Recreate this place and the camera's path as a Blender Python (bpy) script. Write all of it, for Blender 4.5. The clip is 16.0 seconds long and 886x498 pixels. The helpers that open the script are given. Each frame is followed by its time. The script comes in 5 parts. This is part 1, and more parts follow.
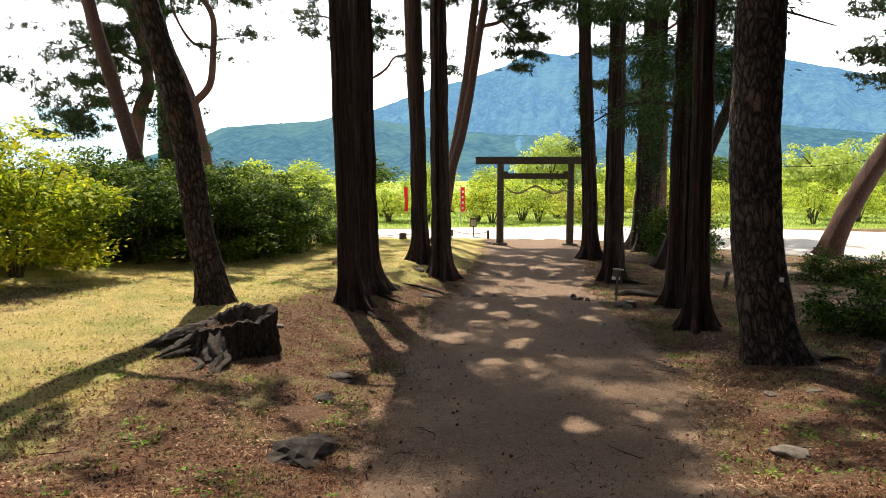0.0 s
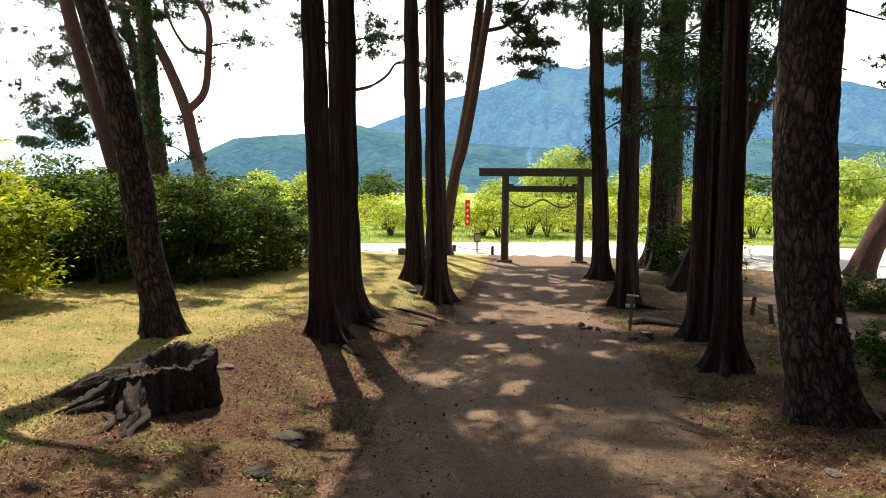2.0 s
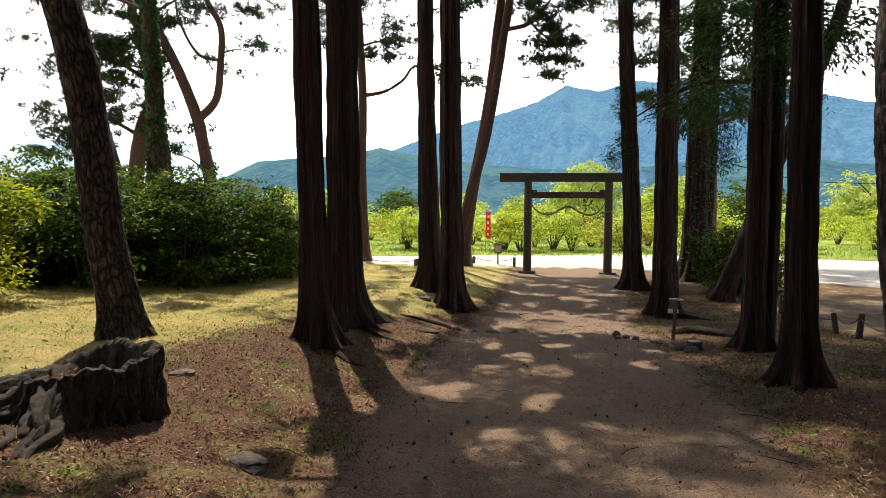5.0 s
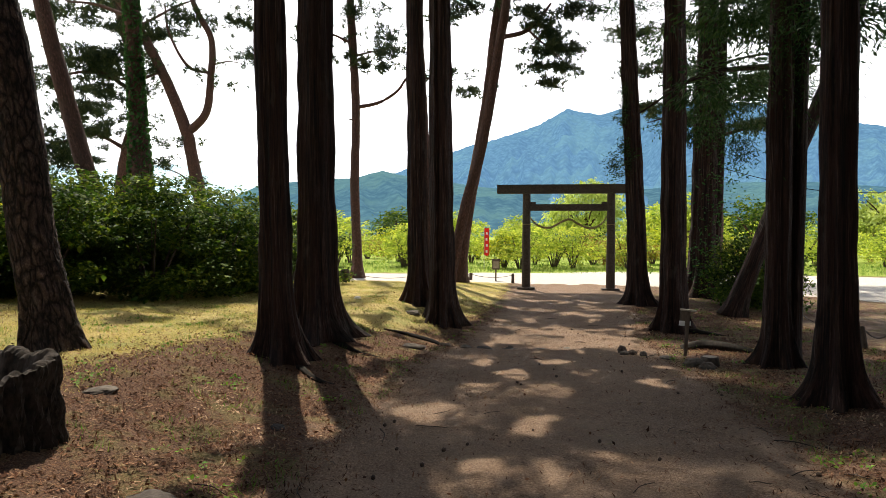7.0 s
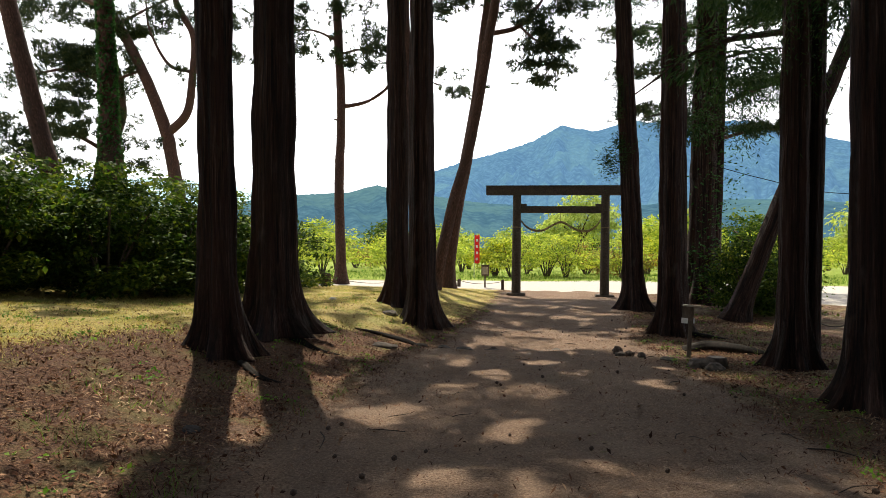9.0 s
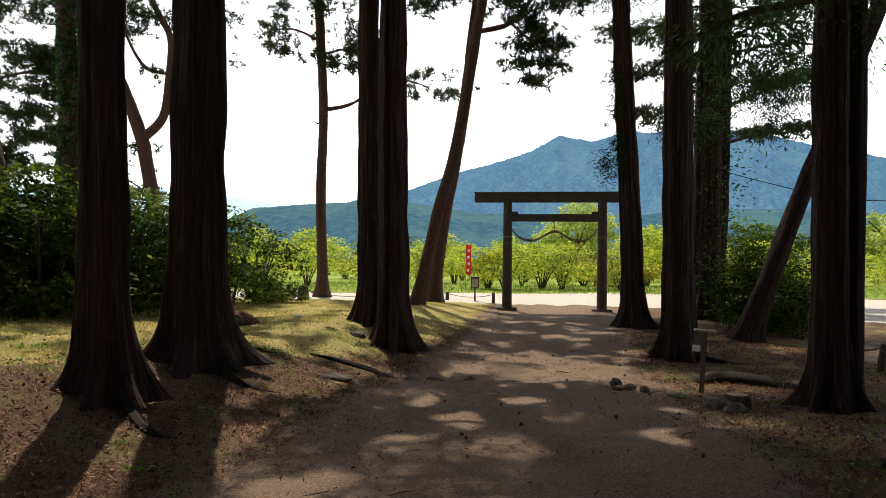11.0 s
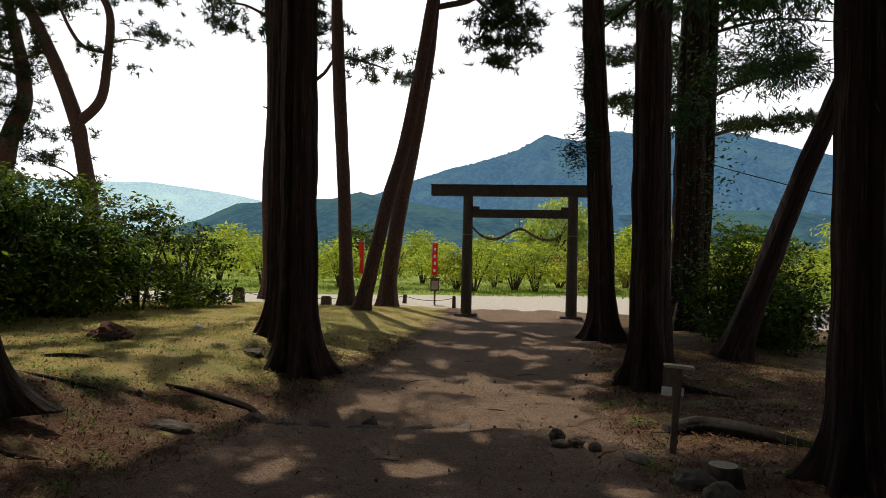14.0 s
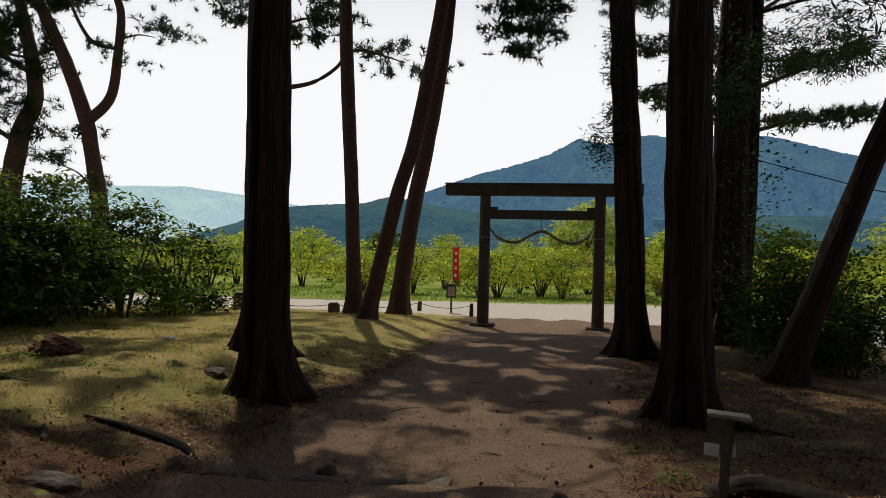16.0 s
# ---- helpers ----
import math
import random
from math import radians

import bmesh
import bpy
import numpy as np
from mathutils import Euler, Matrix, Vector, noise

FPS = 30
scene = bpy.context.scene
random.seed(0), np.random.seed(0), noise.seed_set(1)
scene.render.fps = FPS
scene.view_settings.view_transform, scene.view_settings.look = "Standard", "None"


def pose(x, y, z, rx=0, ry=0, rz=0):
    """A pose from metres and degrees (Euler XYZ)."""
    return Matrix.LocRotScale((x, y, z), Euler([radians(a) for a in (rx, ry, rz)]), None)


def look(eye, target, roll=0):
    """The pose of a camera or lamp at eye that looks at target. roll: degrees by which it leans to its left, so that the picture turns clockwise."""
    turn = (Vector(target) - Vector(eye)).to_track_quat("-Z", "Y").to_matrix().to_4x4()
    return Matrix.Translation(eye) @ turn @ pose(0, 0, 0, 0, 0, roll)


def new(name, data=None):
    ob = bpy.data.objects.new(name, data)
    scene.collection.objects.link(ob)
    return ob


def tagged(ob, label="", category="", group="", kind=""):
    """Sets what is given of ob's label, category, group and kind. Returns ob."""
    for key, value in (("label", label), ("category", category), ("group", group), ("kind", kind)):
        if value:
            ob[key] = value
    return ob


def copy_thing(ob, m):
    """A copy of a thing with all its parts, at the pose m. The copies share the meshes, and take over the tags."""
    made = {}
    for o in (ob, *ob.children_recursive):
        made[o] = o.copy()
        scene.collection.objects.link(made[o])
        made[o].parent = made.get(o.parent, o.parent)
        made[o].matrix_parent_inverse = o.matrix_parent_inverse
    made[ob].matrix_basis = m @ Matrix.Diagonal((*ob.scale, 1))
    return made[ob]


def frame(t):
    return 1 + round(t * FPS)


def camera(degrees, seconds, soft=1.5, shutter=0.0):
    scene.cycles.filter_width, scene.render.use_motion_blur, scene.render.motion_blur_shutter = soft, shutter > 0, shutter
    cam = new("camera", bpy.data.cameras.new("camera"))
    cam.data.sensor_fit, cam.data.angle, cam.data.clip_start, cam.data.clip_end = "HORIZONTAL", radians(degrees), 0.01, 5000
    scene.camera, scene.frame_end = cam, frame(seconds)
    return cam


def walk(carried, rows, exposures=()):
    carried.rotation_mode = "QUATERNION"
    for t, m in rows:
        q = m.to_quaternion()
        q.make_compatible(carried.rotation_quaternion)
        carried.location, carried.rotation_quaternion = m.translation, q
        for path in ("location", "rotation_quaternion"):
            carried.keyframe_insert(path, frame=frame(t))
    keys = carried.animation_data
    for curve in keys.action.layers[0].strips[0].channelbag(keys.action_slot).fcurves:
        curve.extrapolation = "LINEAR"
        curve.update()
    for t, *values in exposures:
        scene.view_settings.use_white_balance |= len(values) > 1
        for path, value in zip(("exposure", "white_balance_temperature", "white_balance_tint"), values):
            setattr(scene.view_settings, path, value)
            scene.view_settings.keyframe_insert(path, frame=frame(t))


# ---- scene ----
cam = camera(65.1, 16.0, soft=0.8)
METRES, EYE, TILT, LEAN, TURN = 12.0, 3.06, -6.3, 0.0, 0.0
ROWS = [
    (0.0, 0.0, 0.0, 0.0, -0.0, 0.0, 0.0),
    (0.5, 0.0103, 0.0386, 0.0053, 0.08, -0.14, -0.02),
    (1.0, 0.0151, 0.0807, 0.0088, 0.4, -0.01, -0.03),
    (1.5, 0.025, 0.1186, 0.0123, 0.72, 0.47, -0.18),
    (2.0, 0.0309, 0.1476, 0.0174, 0.83, 0.96, -0.45),
    (2.5, 0.0313, 0.1758, 0.0135, 0.94, 1.38, -0.5),
    (3.0, 0.0338, 0.2006, 0.0061, 1.12, 1.59, -0.5),
    (3.5, 0.0318, 0.227, -0.0008, 1.63, 2.0, -0.48),
    (4.0, 0.0326, 0.2475, -0.0071, 2.08, 2.19, -0.59),
    (6.5, 0.0553, 0.3706, -0.0314, 2.95, 4.23, -0.52),
    (7.0, 0.0581, 0.3957, -0.0356, 2.81, 4.66, -0.54),
    (7.5, 0.0631, 0.4199, -0.0417, 2.71, 4.91, -0.46),
    (8.0, 0.0657, 0.4457, -0.0486, 2.7, 5.29, -0.46),
    (8.5, 0.0724, 0.4679, -0.0557, 2.49, 5.62, -0.67),
    (9.0, 0.0767, 0.4979, -0.0603, 2.3, 5.91, -0.89),
    (11.5, 0.1143, 0.6686, -0.0382, 2.07, 6.78, -0.78),
    (12.0, 0.1249, 0.7032, -0.0336, 1.71, 6.64, -0.75),
    (12.5, 0.1409, 0.7343, -0.0276, 1.14, 6.67, -0.79),
    (13.0, 0.15, 0.7681, -0.0223, 0.96, 6.72, -1.08),
    (13.5, 0.1645, 0.7986, -0.0198, 0.88, 6.61, -1.28),
    (14.0, 0.1766, 0.8286, -0.0166, 0.9, 6.58, -1.31),
    (14.5, 0.1858, 0.8603, -0.0109, 1.18, 6.55, -1.36),
    (15.0, 0.1982, 0.8899, -0.0071, 1.54, 6.57, -1.36),
    (15.5, 0.2046, 0.9229, -0.0052, 2.32, 6.7, -1.52),
    (16.0, 0.2107, 0.9567, -0.0025, 3.45, 6.88, -1.88),
]
EXPOSURES = [(0.0, 1.1), (4.0, 0.95), (9.0, 0.7), (12.5, 0.1), (16.0, -0.6)]
walk(cam, [(t, pose(0, 0, EYE, TILT, LEAN, TURN) @ pose(METRES * x, METRES * y, METRES * z, 90 + pitch, roll, yaw)) for t, x, y, z, yaw, pitch, roll in ROWS], EXPOSURES)

# ---- world and sun ----
SUN_EL, SUN_AZ = 59.0, -19.5        # azimuth in degrees from +y towards +x
world = bpy.data.worlds.new("world")
scene.world = world
world.use_nodes = True
wn = world.node_tree
sky = wn.nodes.new("ShaderNodeTexSky")
sky.sky_type, sky.sun_disc = "NISHITA", False
sky.sun_elevation, sky.sun_rotation = radians(SUN_EL), radians(SUN_AZ)
sky.dust_density, sky.air_density = 1.5, 1.0
wn.nodes["Background"].inputs["Strength"].default_value = 0.065
# white summer haze that thins out towards the zenith
way = wn.nodes.new("ShaderNodeTexCoord")
split = wn.nodes.new("ShaderNodeSeparateXYZ")
wn.links.new(way.outputs["Generated"], split.inputs[0])
haze = wn.nodes.new("ShaderNodeMapRange")
haze.interpolation_type = "SMOOTHSTEP"
for key, value in (("From Min", 0.24), ("From Max", 0.66), ("To Min", 0.92), ("To Max", 0.0)):
    haze.inputs[key].default_value = value
wn.links.new(split.outputs["Z"], haze.inputs["Value"])
blend = wn.nodes.new("ShaderNodeMix")
blend.data_type = "RGBA"
blend.inputs[7].default_value = (23.5, 23.6, 23.9, 1)
wn.links.new(haze.outputs[0], blend.inputs[0])
wn.links.new(sky.outputs[0], blend.inputs[6])
wn.links.new(blend.outputs[2], wn.nodes["Background"].inputs["Color"])
sun_dir = Vector((math.sin(radians(SUN_AZ)) * math.cos(radians(SUN_EL)), math.cos(radians(SUN_AZ)) * math.cos(radians(SUN_EL)), math.sin(radians(SUN_EL))))
sun = new("sun", bpy.data.lights.new("sun", "SUN"))
sun.data.energy, sun.data.angle, sun.data.color = 5.0, radians(0.53), (1.0, 0.91, 0.76)
sun.matrix_world = look(sun_dir * 60, (0, 0, 0))


# ---- materials ----
class Mat:
    """A node material built by short calls."""

    def __init__(self, name):
        self.m = bpy.data.materials.new(name)
        self.m.use_nodes = True
        self.t = self.m.node_tree
        self.bsdf = self.t.nodes["Principled BSDF"]
        self.bsdf.inputs["Specular IOR Level"].default_value = 0.25

    def node(self, kind, **kw):
        n = self.t.nodes.new("ShaderNode" + kind)
        for k, v in kw.items():
            n.inputs[k.replace("_", " ")].default_value = v
        return n

    def link(self, a, b):
        self.t.links.new(a, b)

    def coords(self, attr=None, scale=(1, 1, 1)):
        if attr:
            n = self.node("Attribute")
            n.attribute_name = attr
            out = n.outputs["Vector"]
        else:
            out = self.node("TexCoord").outputs["Object"]
        mp = self.node("Mapping")
        mp.inputs["Scale"].default_value = scale
        self.link(out, mp.inputs["Vector"])
        return mp.outputs[0]

    def noise(self, co, scale, detail=4, rough=0.6):
        n = self.node("TexNoise", Scale=scale, Detail=detail, Roughness=rough)
        self.link(co, n.inputs["Vector"])
        return n.outputs["Fac"]

    def ramp(self, fac, stops):
        n = self.node("ValToRGB")
        e = n.color_ramp.elements
        while len(e) < len(stops):
            e.new(0.5)
        for el, (p, c) in zip(e, stops):
            el.position, el.color = p, (*c, 1) if len(c) == 3 else c
        self.link(fac, n.inputs[0])
        return n.outputs[0]

    def grey(self, fac, a, b):
        return self.ramp(fac, [(a, (0, 0, 0)), (b, (1, 1, 1))])

    def mix(self, fac, a, b, mode="MIX"):
        n = self.node("Mix")
        n.data_type, n.blend_type = "RGBA", mode
        for sock, v in ((n.inputs[0], fac), (n.inputs[6], a), (n.inputs[7], b)):
            if isinstance(v, (int, float)):
                sock.default_value = v
            elif isinstance(v, tuple):
                sock.default_value = (*v, 1)
            else:
                self.link(v, sock)
        return n.outputs[2]

    def math(self, op, a, b=0.0):
        n = self.node("Math")
        n.operation = op
        for sock, v in zip(n.inputs, (a, b)):
            if isinstance(v, (int, float)):
                sock.default_value = v
            else:
                self.link(v, sock)
        return n.outputs[0]

    def bump(self, height, strength, distance):
        n = self.node("Bump", Strength=strength, Distance=distance)
        self.link(height, n.inputs["Height"])
        self.link(n.outputs[0], self.bsdf.inputs["Normal"])

    def done(self, colour, rough=0.85, metal=0.0):
        for key, v in (("Base Color", colour), ("Roughness", rough), ("Metallic", metal)):
            if isinstance(v, tuple):
                self.bsdf.inputs[key].default_value = (*v, 1)
            elif isinstance(v, (int, float)):
                self.bsdf.inputs[key].default_value = v
            else:
                self.link(v, self.bsdf.inputs[key])
        return self.m


def simple_mat(name, dark, light, scale=20.0, rough=0.8, bump=0.3, stretch=(1, 1, 1), metal=0.0):
    """Two-scale mottled material with fine relief."""
    m = Mat(name)
    co = m.coords(scale=stretch)
    n1, n2 = m.noise(co, scale, 6), m.noise(co, scale * 0.17, 3)
    col = m.mix(m.grey(n1, 0.3, 0.7), dark, light)
    col = m.mix(m.math("MULTIPLY", m.grey(n2, 0.4, 0.75), 0.45), col, tuple(c * 0.55 for c in dark))
    m.bump(n1, bump, 0.01)
    return m.done(col, rough, metal)


def leaf_mat(name, stops, trans=0.45, rough=0.5):
    """Leaves: a colour for each leaf, and light that shines through."""
    m = Mat(name)
    rnd = m.node("NewGeometry").outputs["Random Per Island"]
    co = m.coords()
    big = m.noise(co, 0.9, 3)
    fac = m.math("ADD", m.math("MULTIPLY", rnd, 0.6), m.math("SUBTRACT", m.math("MULTIPLY", big, 1.2), 0.4))
    col = m.ramp(fac, stops)
    m.done(col, rough + 0.12)
    m.bsdf.inputs["Specular IOR Level"].default_value = 0.12
    tr = m.node("BsdfTranslucent")
    m.link(m.mix(0.5, col, (1.0, 1.0, 0.35), "MULTIPLY"), tr.inputs["Color"])
    mx = m.node("MixShader", Fac=trans)
    m.link(m.bsdf.outputs[0], mx.inputs[1])
    m.link(tr.outputs[0], mx.inputs[2])
    m.link(mx.outputs[0], m.t.nodes["Material Output"].inputs["Surface"])
    return m.m


def cedar_bark():
    """Long fibrous strips: dark furrows, red-brown ribs and weathered grey edges."""
    m = Mat("cedar_bark")
    co = m.coords("bark", (1, 1, 0.03))
    co2 = m.coords("bark", (1, 1, 0.3))
    fib, mid, strip = m.noise(co, 85, 5, 0.75), m.noise(co, 30, 4, 0.65), m.noise(m.coords("bark", (1, 1, 0.05)), 14, 3)
    spot = m.noise(co2, 5, 5)
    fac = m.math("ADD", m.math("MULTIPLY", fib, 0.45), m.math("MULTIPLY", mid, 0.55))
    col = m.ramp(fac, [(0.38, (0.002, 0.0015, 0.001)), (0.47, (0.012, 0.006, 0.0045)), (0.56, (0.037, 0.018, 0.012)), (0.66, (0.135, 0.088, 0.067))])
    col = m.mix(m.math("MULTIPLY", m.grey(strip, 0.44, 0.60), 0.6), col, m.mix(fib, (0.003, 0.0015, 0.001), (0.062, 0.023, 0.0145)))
    col = m.mix(m.math("MULTIPLY", m.grey(spot, 0.6, 0.72), 0.35), col, (0.085, 0.075, 0.06))
    m.bump(m.math("ADD", m.math("MULTIPLY", fib, 0.6), m.math("MULTIPLY", mid, 1.6)), 1.0, 0.07)
    return m.done(col, 0.92)


def pine_bark():
    m = Mat("pine_bark")
    co = m.coords("bark", (1, 1, 0.36))
    wob = m.noise(co, 7, 3)
    vm = m.node("VectorMath")
    vm.operation = "MULTIPLY_ADD"
    n = m.node("TexNoise", Scale=6.0, Detail=3.0)
    m.link(co, n.inputs["Vector"])
    m.link(n.outputs["Color"], vm.inputs[0])
    vm.inputs[1].default_value = (0.22, 0.22, 0.22)
    m.link(co, vm.inputs[2])
    vo = m.node("TexVoronoi", Scale=12.5)
    vo.feature = "DISTANCE_TO_EDGE"
    m.link(vm.outputs[0], vo.inputs["Vector"])
    rag = m.math("MULTIPLY", m.math("SUBTRACT", m.noise(co, 26, 5, 0.75), 0.5), 0.55)
    crack = m.grey(m.math("ADD", vo.outputs["Distance"], rag), 0.0, 0.30)
    vc = m.node("TexVoronoi", Scale=12.5)
    m.link(vm.outputs[0], vc.inputs["Vector"])
    fine = m.noise(m.coords("bark", (1, 1, 0.6)), 75, 6, 0.75)
    col = m.ramp(fine, [(0.32, (0.02488, 0.0147, 0.01131)), (0.52, (0.09274, 0.05429, 0.04072)), (0.70, (0.2488, 0.181, 0.147))])
    col = m.mix(0.3, col, m.ramp(vc.outputs["Color"], [(0.0, (0.03393, 0.02036, 0.01583)), (1.0, (0.1583, 0.1018, 0.07917))]))
    col = m.mix(m.math("MULTIPLY", m.grey(wob, 0.55, 0.75), 0.3), col, (0.181, 0.1696, 0.147))
    col = m.mix(crack, (0.00936, 0.00624, 0.00546), col)
    m.bump(m.math("ADD", m.math("MULTIPLY", crack, 1.2), m.math("MULTIPLY", fine, 0.6)), 1.0, 0.045)
    return m.done(col, 0.93)


def red_pine_bark():
    m = Mat("red_pine_bark")
    co = m.coords("bark", (1, 1, 0.4))
    a, b = m.noise(co, 26, 5, 0.7), m.noise(co, 3.2, 3)
    col = m.ramp(a, [(0.3, (0.02184, 0.0117, 0.00936)), (0.55, (0.078, 0.039, 0.02808)), (0.75, (0.156, 0.0897, 0.0663))])
    col = m.mix(m.math("MULTIPLY", m.grey(b, 0.45, 0.7), 0.5), col, (0.0546, 0.039, 0.03276))
    m.bump(a, 0.9, 0.03)
    return m.done(col, 0.92)


def ground_mat():
    """Earth path, needle litter, dry lawn and field grass, told apart by the ground's own masks."""
    m = Mat("ground_earth")
    co = m.coords()
    fine, mid, big = m.noise(co, 55, 6, 0.7), m.noise(co, 9, 5), m.noise(co, 1.3, 4)
    att = m.node("Attribute")
    att.attribute_name = "cover"
    sep = m.node("SeparateColor")
    m.link(att.outputs["Color"], sep.inputs[0])
    wob = m.math("MULTIPLY", m.math("SUBTRACT", m.noise(co, 2.0, 7, 0.75), 0.5), 2.1)

    def mask(sock):
        return m.grey(m.math("ADD", sock, wob), 0.30, 0.70)

    earth = m.ramp(fine, [(0.30, (0.070, 0.040, 0.025)), (0.5, (0.215, 0.138, 0.088)), (0.70, (0.42, 0.29, 0.195))])
    grit = m.noise(co, 170, 3, 0.6)
    earth = m.mix(m.math("MULTIPLY", m.grey(grit, 0.6, 0.68), 0.55), earth, (0.045, 0.03, 0.022))
    earth = m.mix(m.math("MULTIPLY", m.grey(m.noise(co, 120, 3, 0.6), 0.64, 0.7), 0.6), earth, (0.42, 0.33, 0.25))
    earth = m.mix(m.math("MULTIPLY", m.grey(mid, 0.4, 0.72), 0.40), earth, (0.115, 0.078, 0.054))
    earth = m.mix(m.math("MULTIPLY", m.grey(big, 0.5, 0.7), 0.35), earth, (0.275, 0.205, 0.148))
    litter = m.ramp(fine, [(0.3, (0.026, 0.013, 0.008)), (0.5, (0.115, 0.056, 0.030)), (0.74, (0.36, 0.215, 0.115))])
    litter = m.mix(m.math("MULTIPLY", m.grey(mid, 0.42, 0.7), 0.5), litter, (0.075, 0.042, 0.027))
    litter = m.mix(m.math("MULTIPLY", m.grey(m.noise(co, 2.2, 4), 0.48, 0.62), 0.5), litter, (0.17, 0.16, 0.055))
    lawn = m.ramp(fine, [(0.28, (0.18, 0.130, 0.048)), (0.5, (0.43, 0.335, 0.125)), (0.76, (0.70, 0.56, 0.26))])
    lawn = m.mix(m.math("MULTIPLY", m.grey(big, 0.44, 0.62), 0.62), lawn, (0.17, 0.215, 0.045))
    lawn = m.mix(m.math("MULTIPLY", m.grey(mid, 0.5, 0.7), 0.35), lawn, (0.36, 0.26, 0.14))
    field = m.ramp(mid, [(0.3, (0.15, 0.22, 0.025)), (0.7, (0.32, 0.39, 0.06))])
    col = m.mix(mask(sep.outputs[0]), litter, earth)
    col = m.mix(mask(sep.outputs[1]), col, lawn)
    col = m.mix(mask(sep.outputs[2]), col, field)
    m.bump(m.math("ADD", m.math("MULTIPLY", fine, 0.8), mid), 1.0, 0.06)
    return m.done(col, 0.95)


MATS = dict(
    cedar=cedar_bark(), pine=pine_bark(), red=red_pine_bark(), ground=ground_mat(),
    road=simple_mat("pale_gravel", (0.34, 0.31, 0.27), (0.56, 0.52, 0.46), 40, 0.95, 0.5),
    torii=simple_mat("weathered_timber", (0.03, 0.023, 0.017), (0.095, 0.075, 0.055), 24, 0.85, 0.5, (1, 1, 1)),
    rope=simple_mat("straw_rope", (0.12, 0.09, 0.045), (0.27, 0.21, 0.12), 60, 0.95, 0.5),
    darkstone=simple_mat("dark_dusty_stone", (0.024, 0.019, 0.016), (0.080, 0.066, 0.055), 14, 0.95, 0.8),
    stone=simple_mat("grey_stone", (0.045, 0.037, 0.030), (0.155, 0.13, 0.105), 14, 0.95, 0.9),
    darkwood=simple_mat("old_dark_wood", (0.035, 0.026, 0.020), (0.12, 0.09, 0.068), 30, 0.9, 0.8, (1, 1, 0.3)),
    greywood=simple_mat("grey_weathered_wood", (0.07, 0.05, 0.037), (0.19, 0.145, 0.108), 30, 0.88, 0.5, (1, 1, 0.2)),
    rot=simple_mat("black_decayed_wood", (0.006, 0.0045, 0.0035), (0.032, 0.025, 0.019), 26, 0.95, 1.0, (1, 1, 0.5)),
    cutwood=simple_mat("pale_cut_wood", (0.28, 0.23, 0.17), (0.48, 0.42, 0.33), 30, 0.9, 0.4),
    white=simple_mat("white_paper", (0.62, 0.61, 0.58), (0.78, 0.77, 0.74), 12, 0.7, 0.1),
    redcloth=simple_mat("red_cloth", (0.52, 0.035, 0.03), (0.68, 0.06, 0.045), 8, 0.8, 0.2),
    metal=simple_mat("dull_metal", (0.22, 0.22, 0.22), (0.35, 0.35, 0.35), 20, 0.5, 0.1, (1, 1, 1), 0.8),
    cone=simple_mat("pine_cone_brown", (0.03, 0.02, 0.014), (0.10, 0.065, 0.045), 60, 0.9, 0.6),
    roof=simple_mat("pale_metal_roof", (0.42, 0.44, 0.46), (0.6, 0.62, 0.64), 6, 0.5, 0.1),
    wall=simple_mat("grey_plaster", (0.35, 0.33, 0.30), (0.5, 0.48, 0.45), 8, 0.9, 0.2),
    shrub=leaf_mat("shrub_leaves", [(0.1, (0.010, 0.028, 0.006)), (0.55, (0.050, 0.098, 0.012)), (0.95, (0.22, 0.26, 0.026))], 0.45),
    bright=leaf_mat("fresh_yellow_leaves", [(0.1, (0.07, 0.13, 0.012)), (0.45, (0.26, 0.32, 0.018)), (0.85, (0.56, 0.52, 0.03))], 0.5),
    field=leaf_mat("field_shrub_leaves", [(0.1, (0.09, 0.16, 0.025)), (0.5, (0.34, 0.43, 0.06)), (0.85, (0.60, 0.61, 0.10))], 0.55),
    rusty=leaf_mat("rusty_leaves", [(0.1, (0.16, 0.10, 0.03)), (0.5, (0.26, 0.17, 0.04)), (0.85, (0.22, 0.27, 0.05))], 0.45),
    willow=leaf_mat("pale_willow_leaves", [(0.1, (0.22, 0.30, 0.06)), (0.5, (0.38, 0.46, 0.12)), (0.85, (0.54, 0.60, 0.2))], 0.45),
    needles=leaf_mat("pine_needles", [(0.1, (0.012, 0.024, 0.010)), (0.5, (0.028, 0.048, 0.018)), (0.85, (0.085, 0.10, 0.036))], 0.25),
    cedarleaf=leaf_mat("cedar_sprays", [(0.1, (0.012, 0.034, 0.010)), (0.5, (0.026, 0.060, 0.018)), (0.85, (0.055, 0.095, 0.026))], 0.22),
    ivy=leaf_mat("ivy_leaves", [(0.1, (0.02, 0.06, 0.015)), (0.5, (0.04, 0.11, 0.03)), (0.85, (0.07, 0.16, 0.045))], 0.3),
    grass=leaf_mat("grass_blades", [(0.05, (0.16, 0.20, 0.035)), (0.4, (0.42, 0.37, 0.11)), (0.9, (0.78, 0.62, 0.30))], 0.5),
    weed=leaf_mat("green_weeds", [(0.1, (0.06, 0.15, 0.02)), (0.5, (0.12, 0.23, 0.03)), (0.85, (0.22, 0.32, 0.05))], 0.45),
    litter=leaf_mat("fallen_needles", [(0.05, (0.016, 0.008, 0.005)), (0.45, (0.085, 0.037, 0.021)), (0.7, (0.20, 0.10, 0.056)), (0.97, (0.52, 0.37, 0.24))], 0.1, 0.85),
)


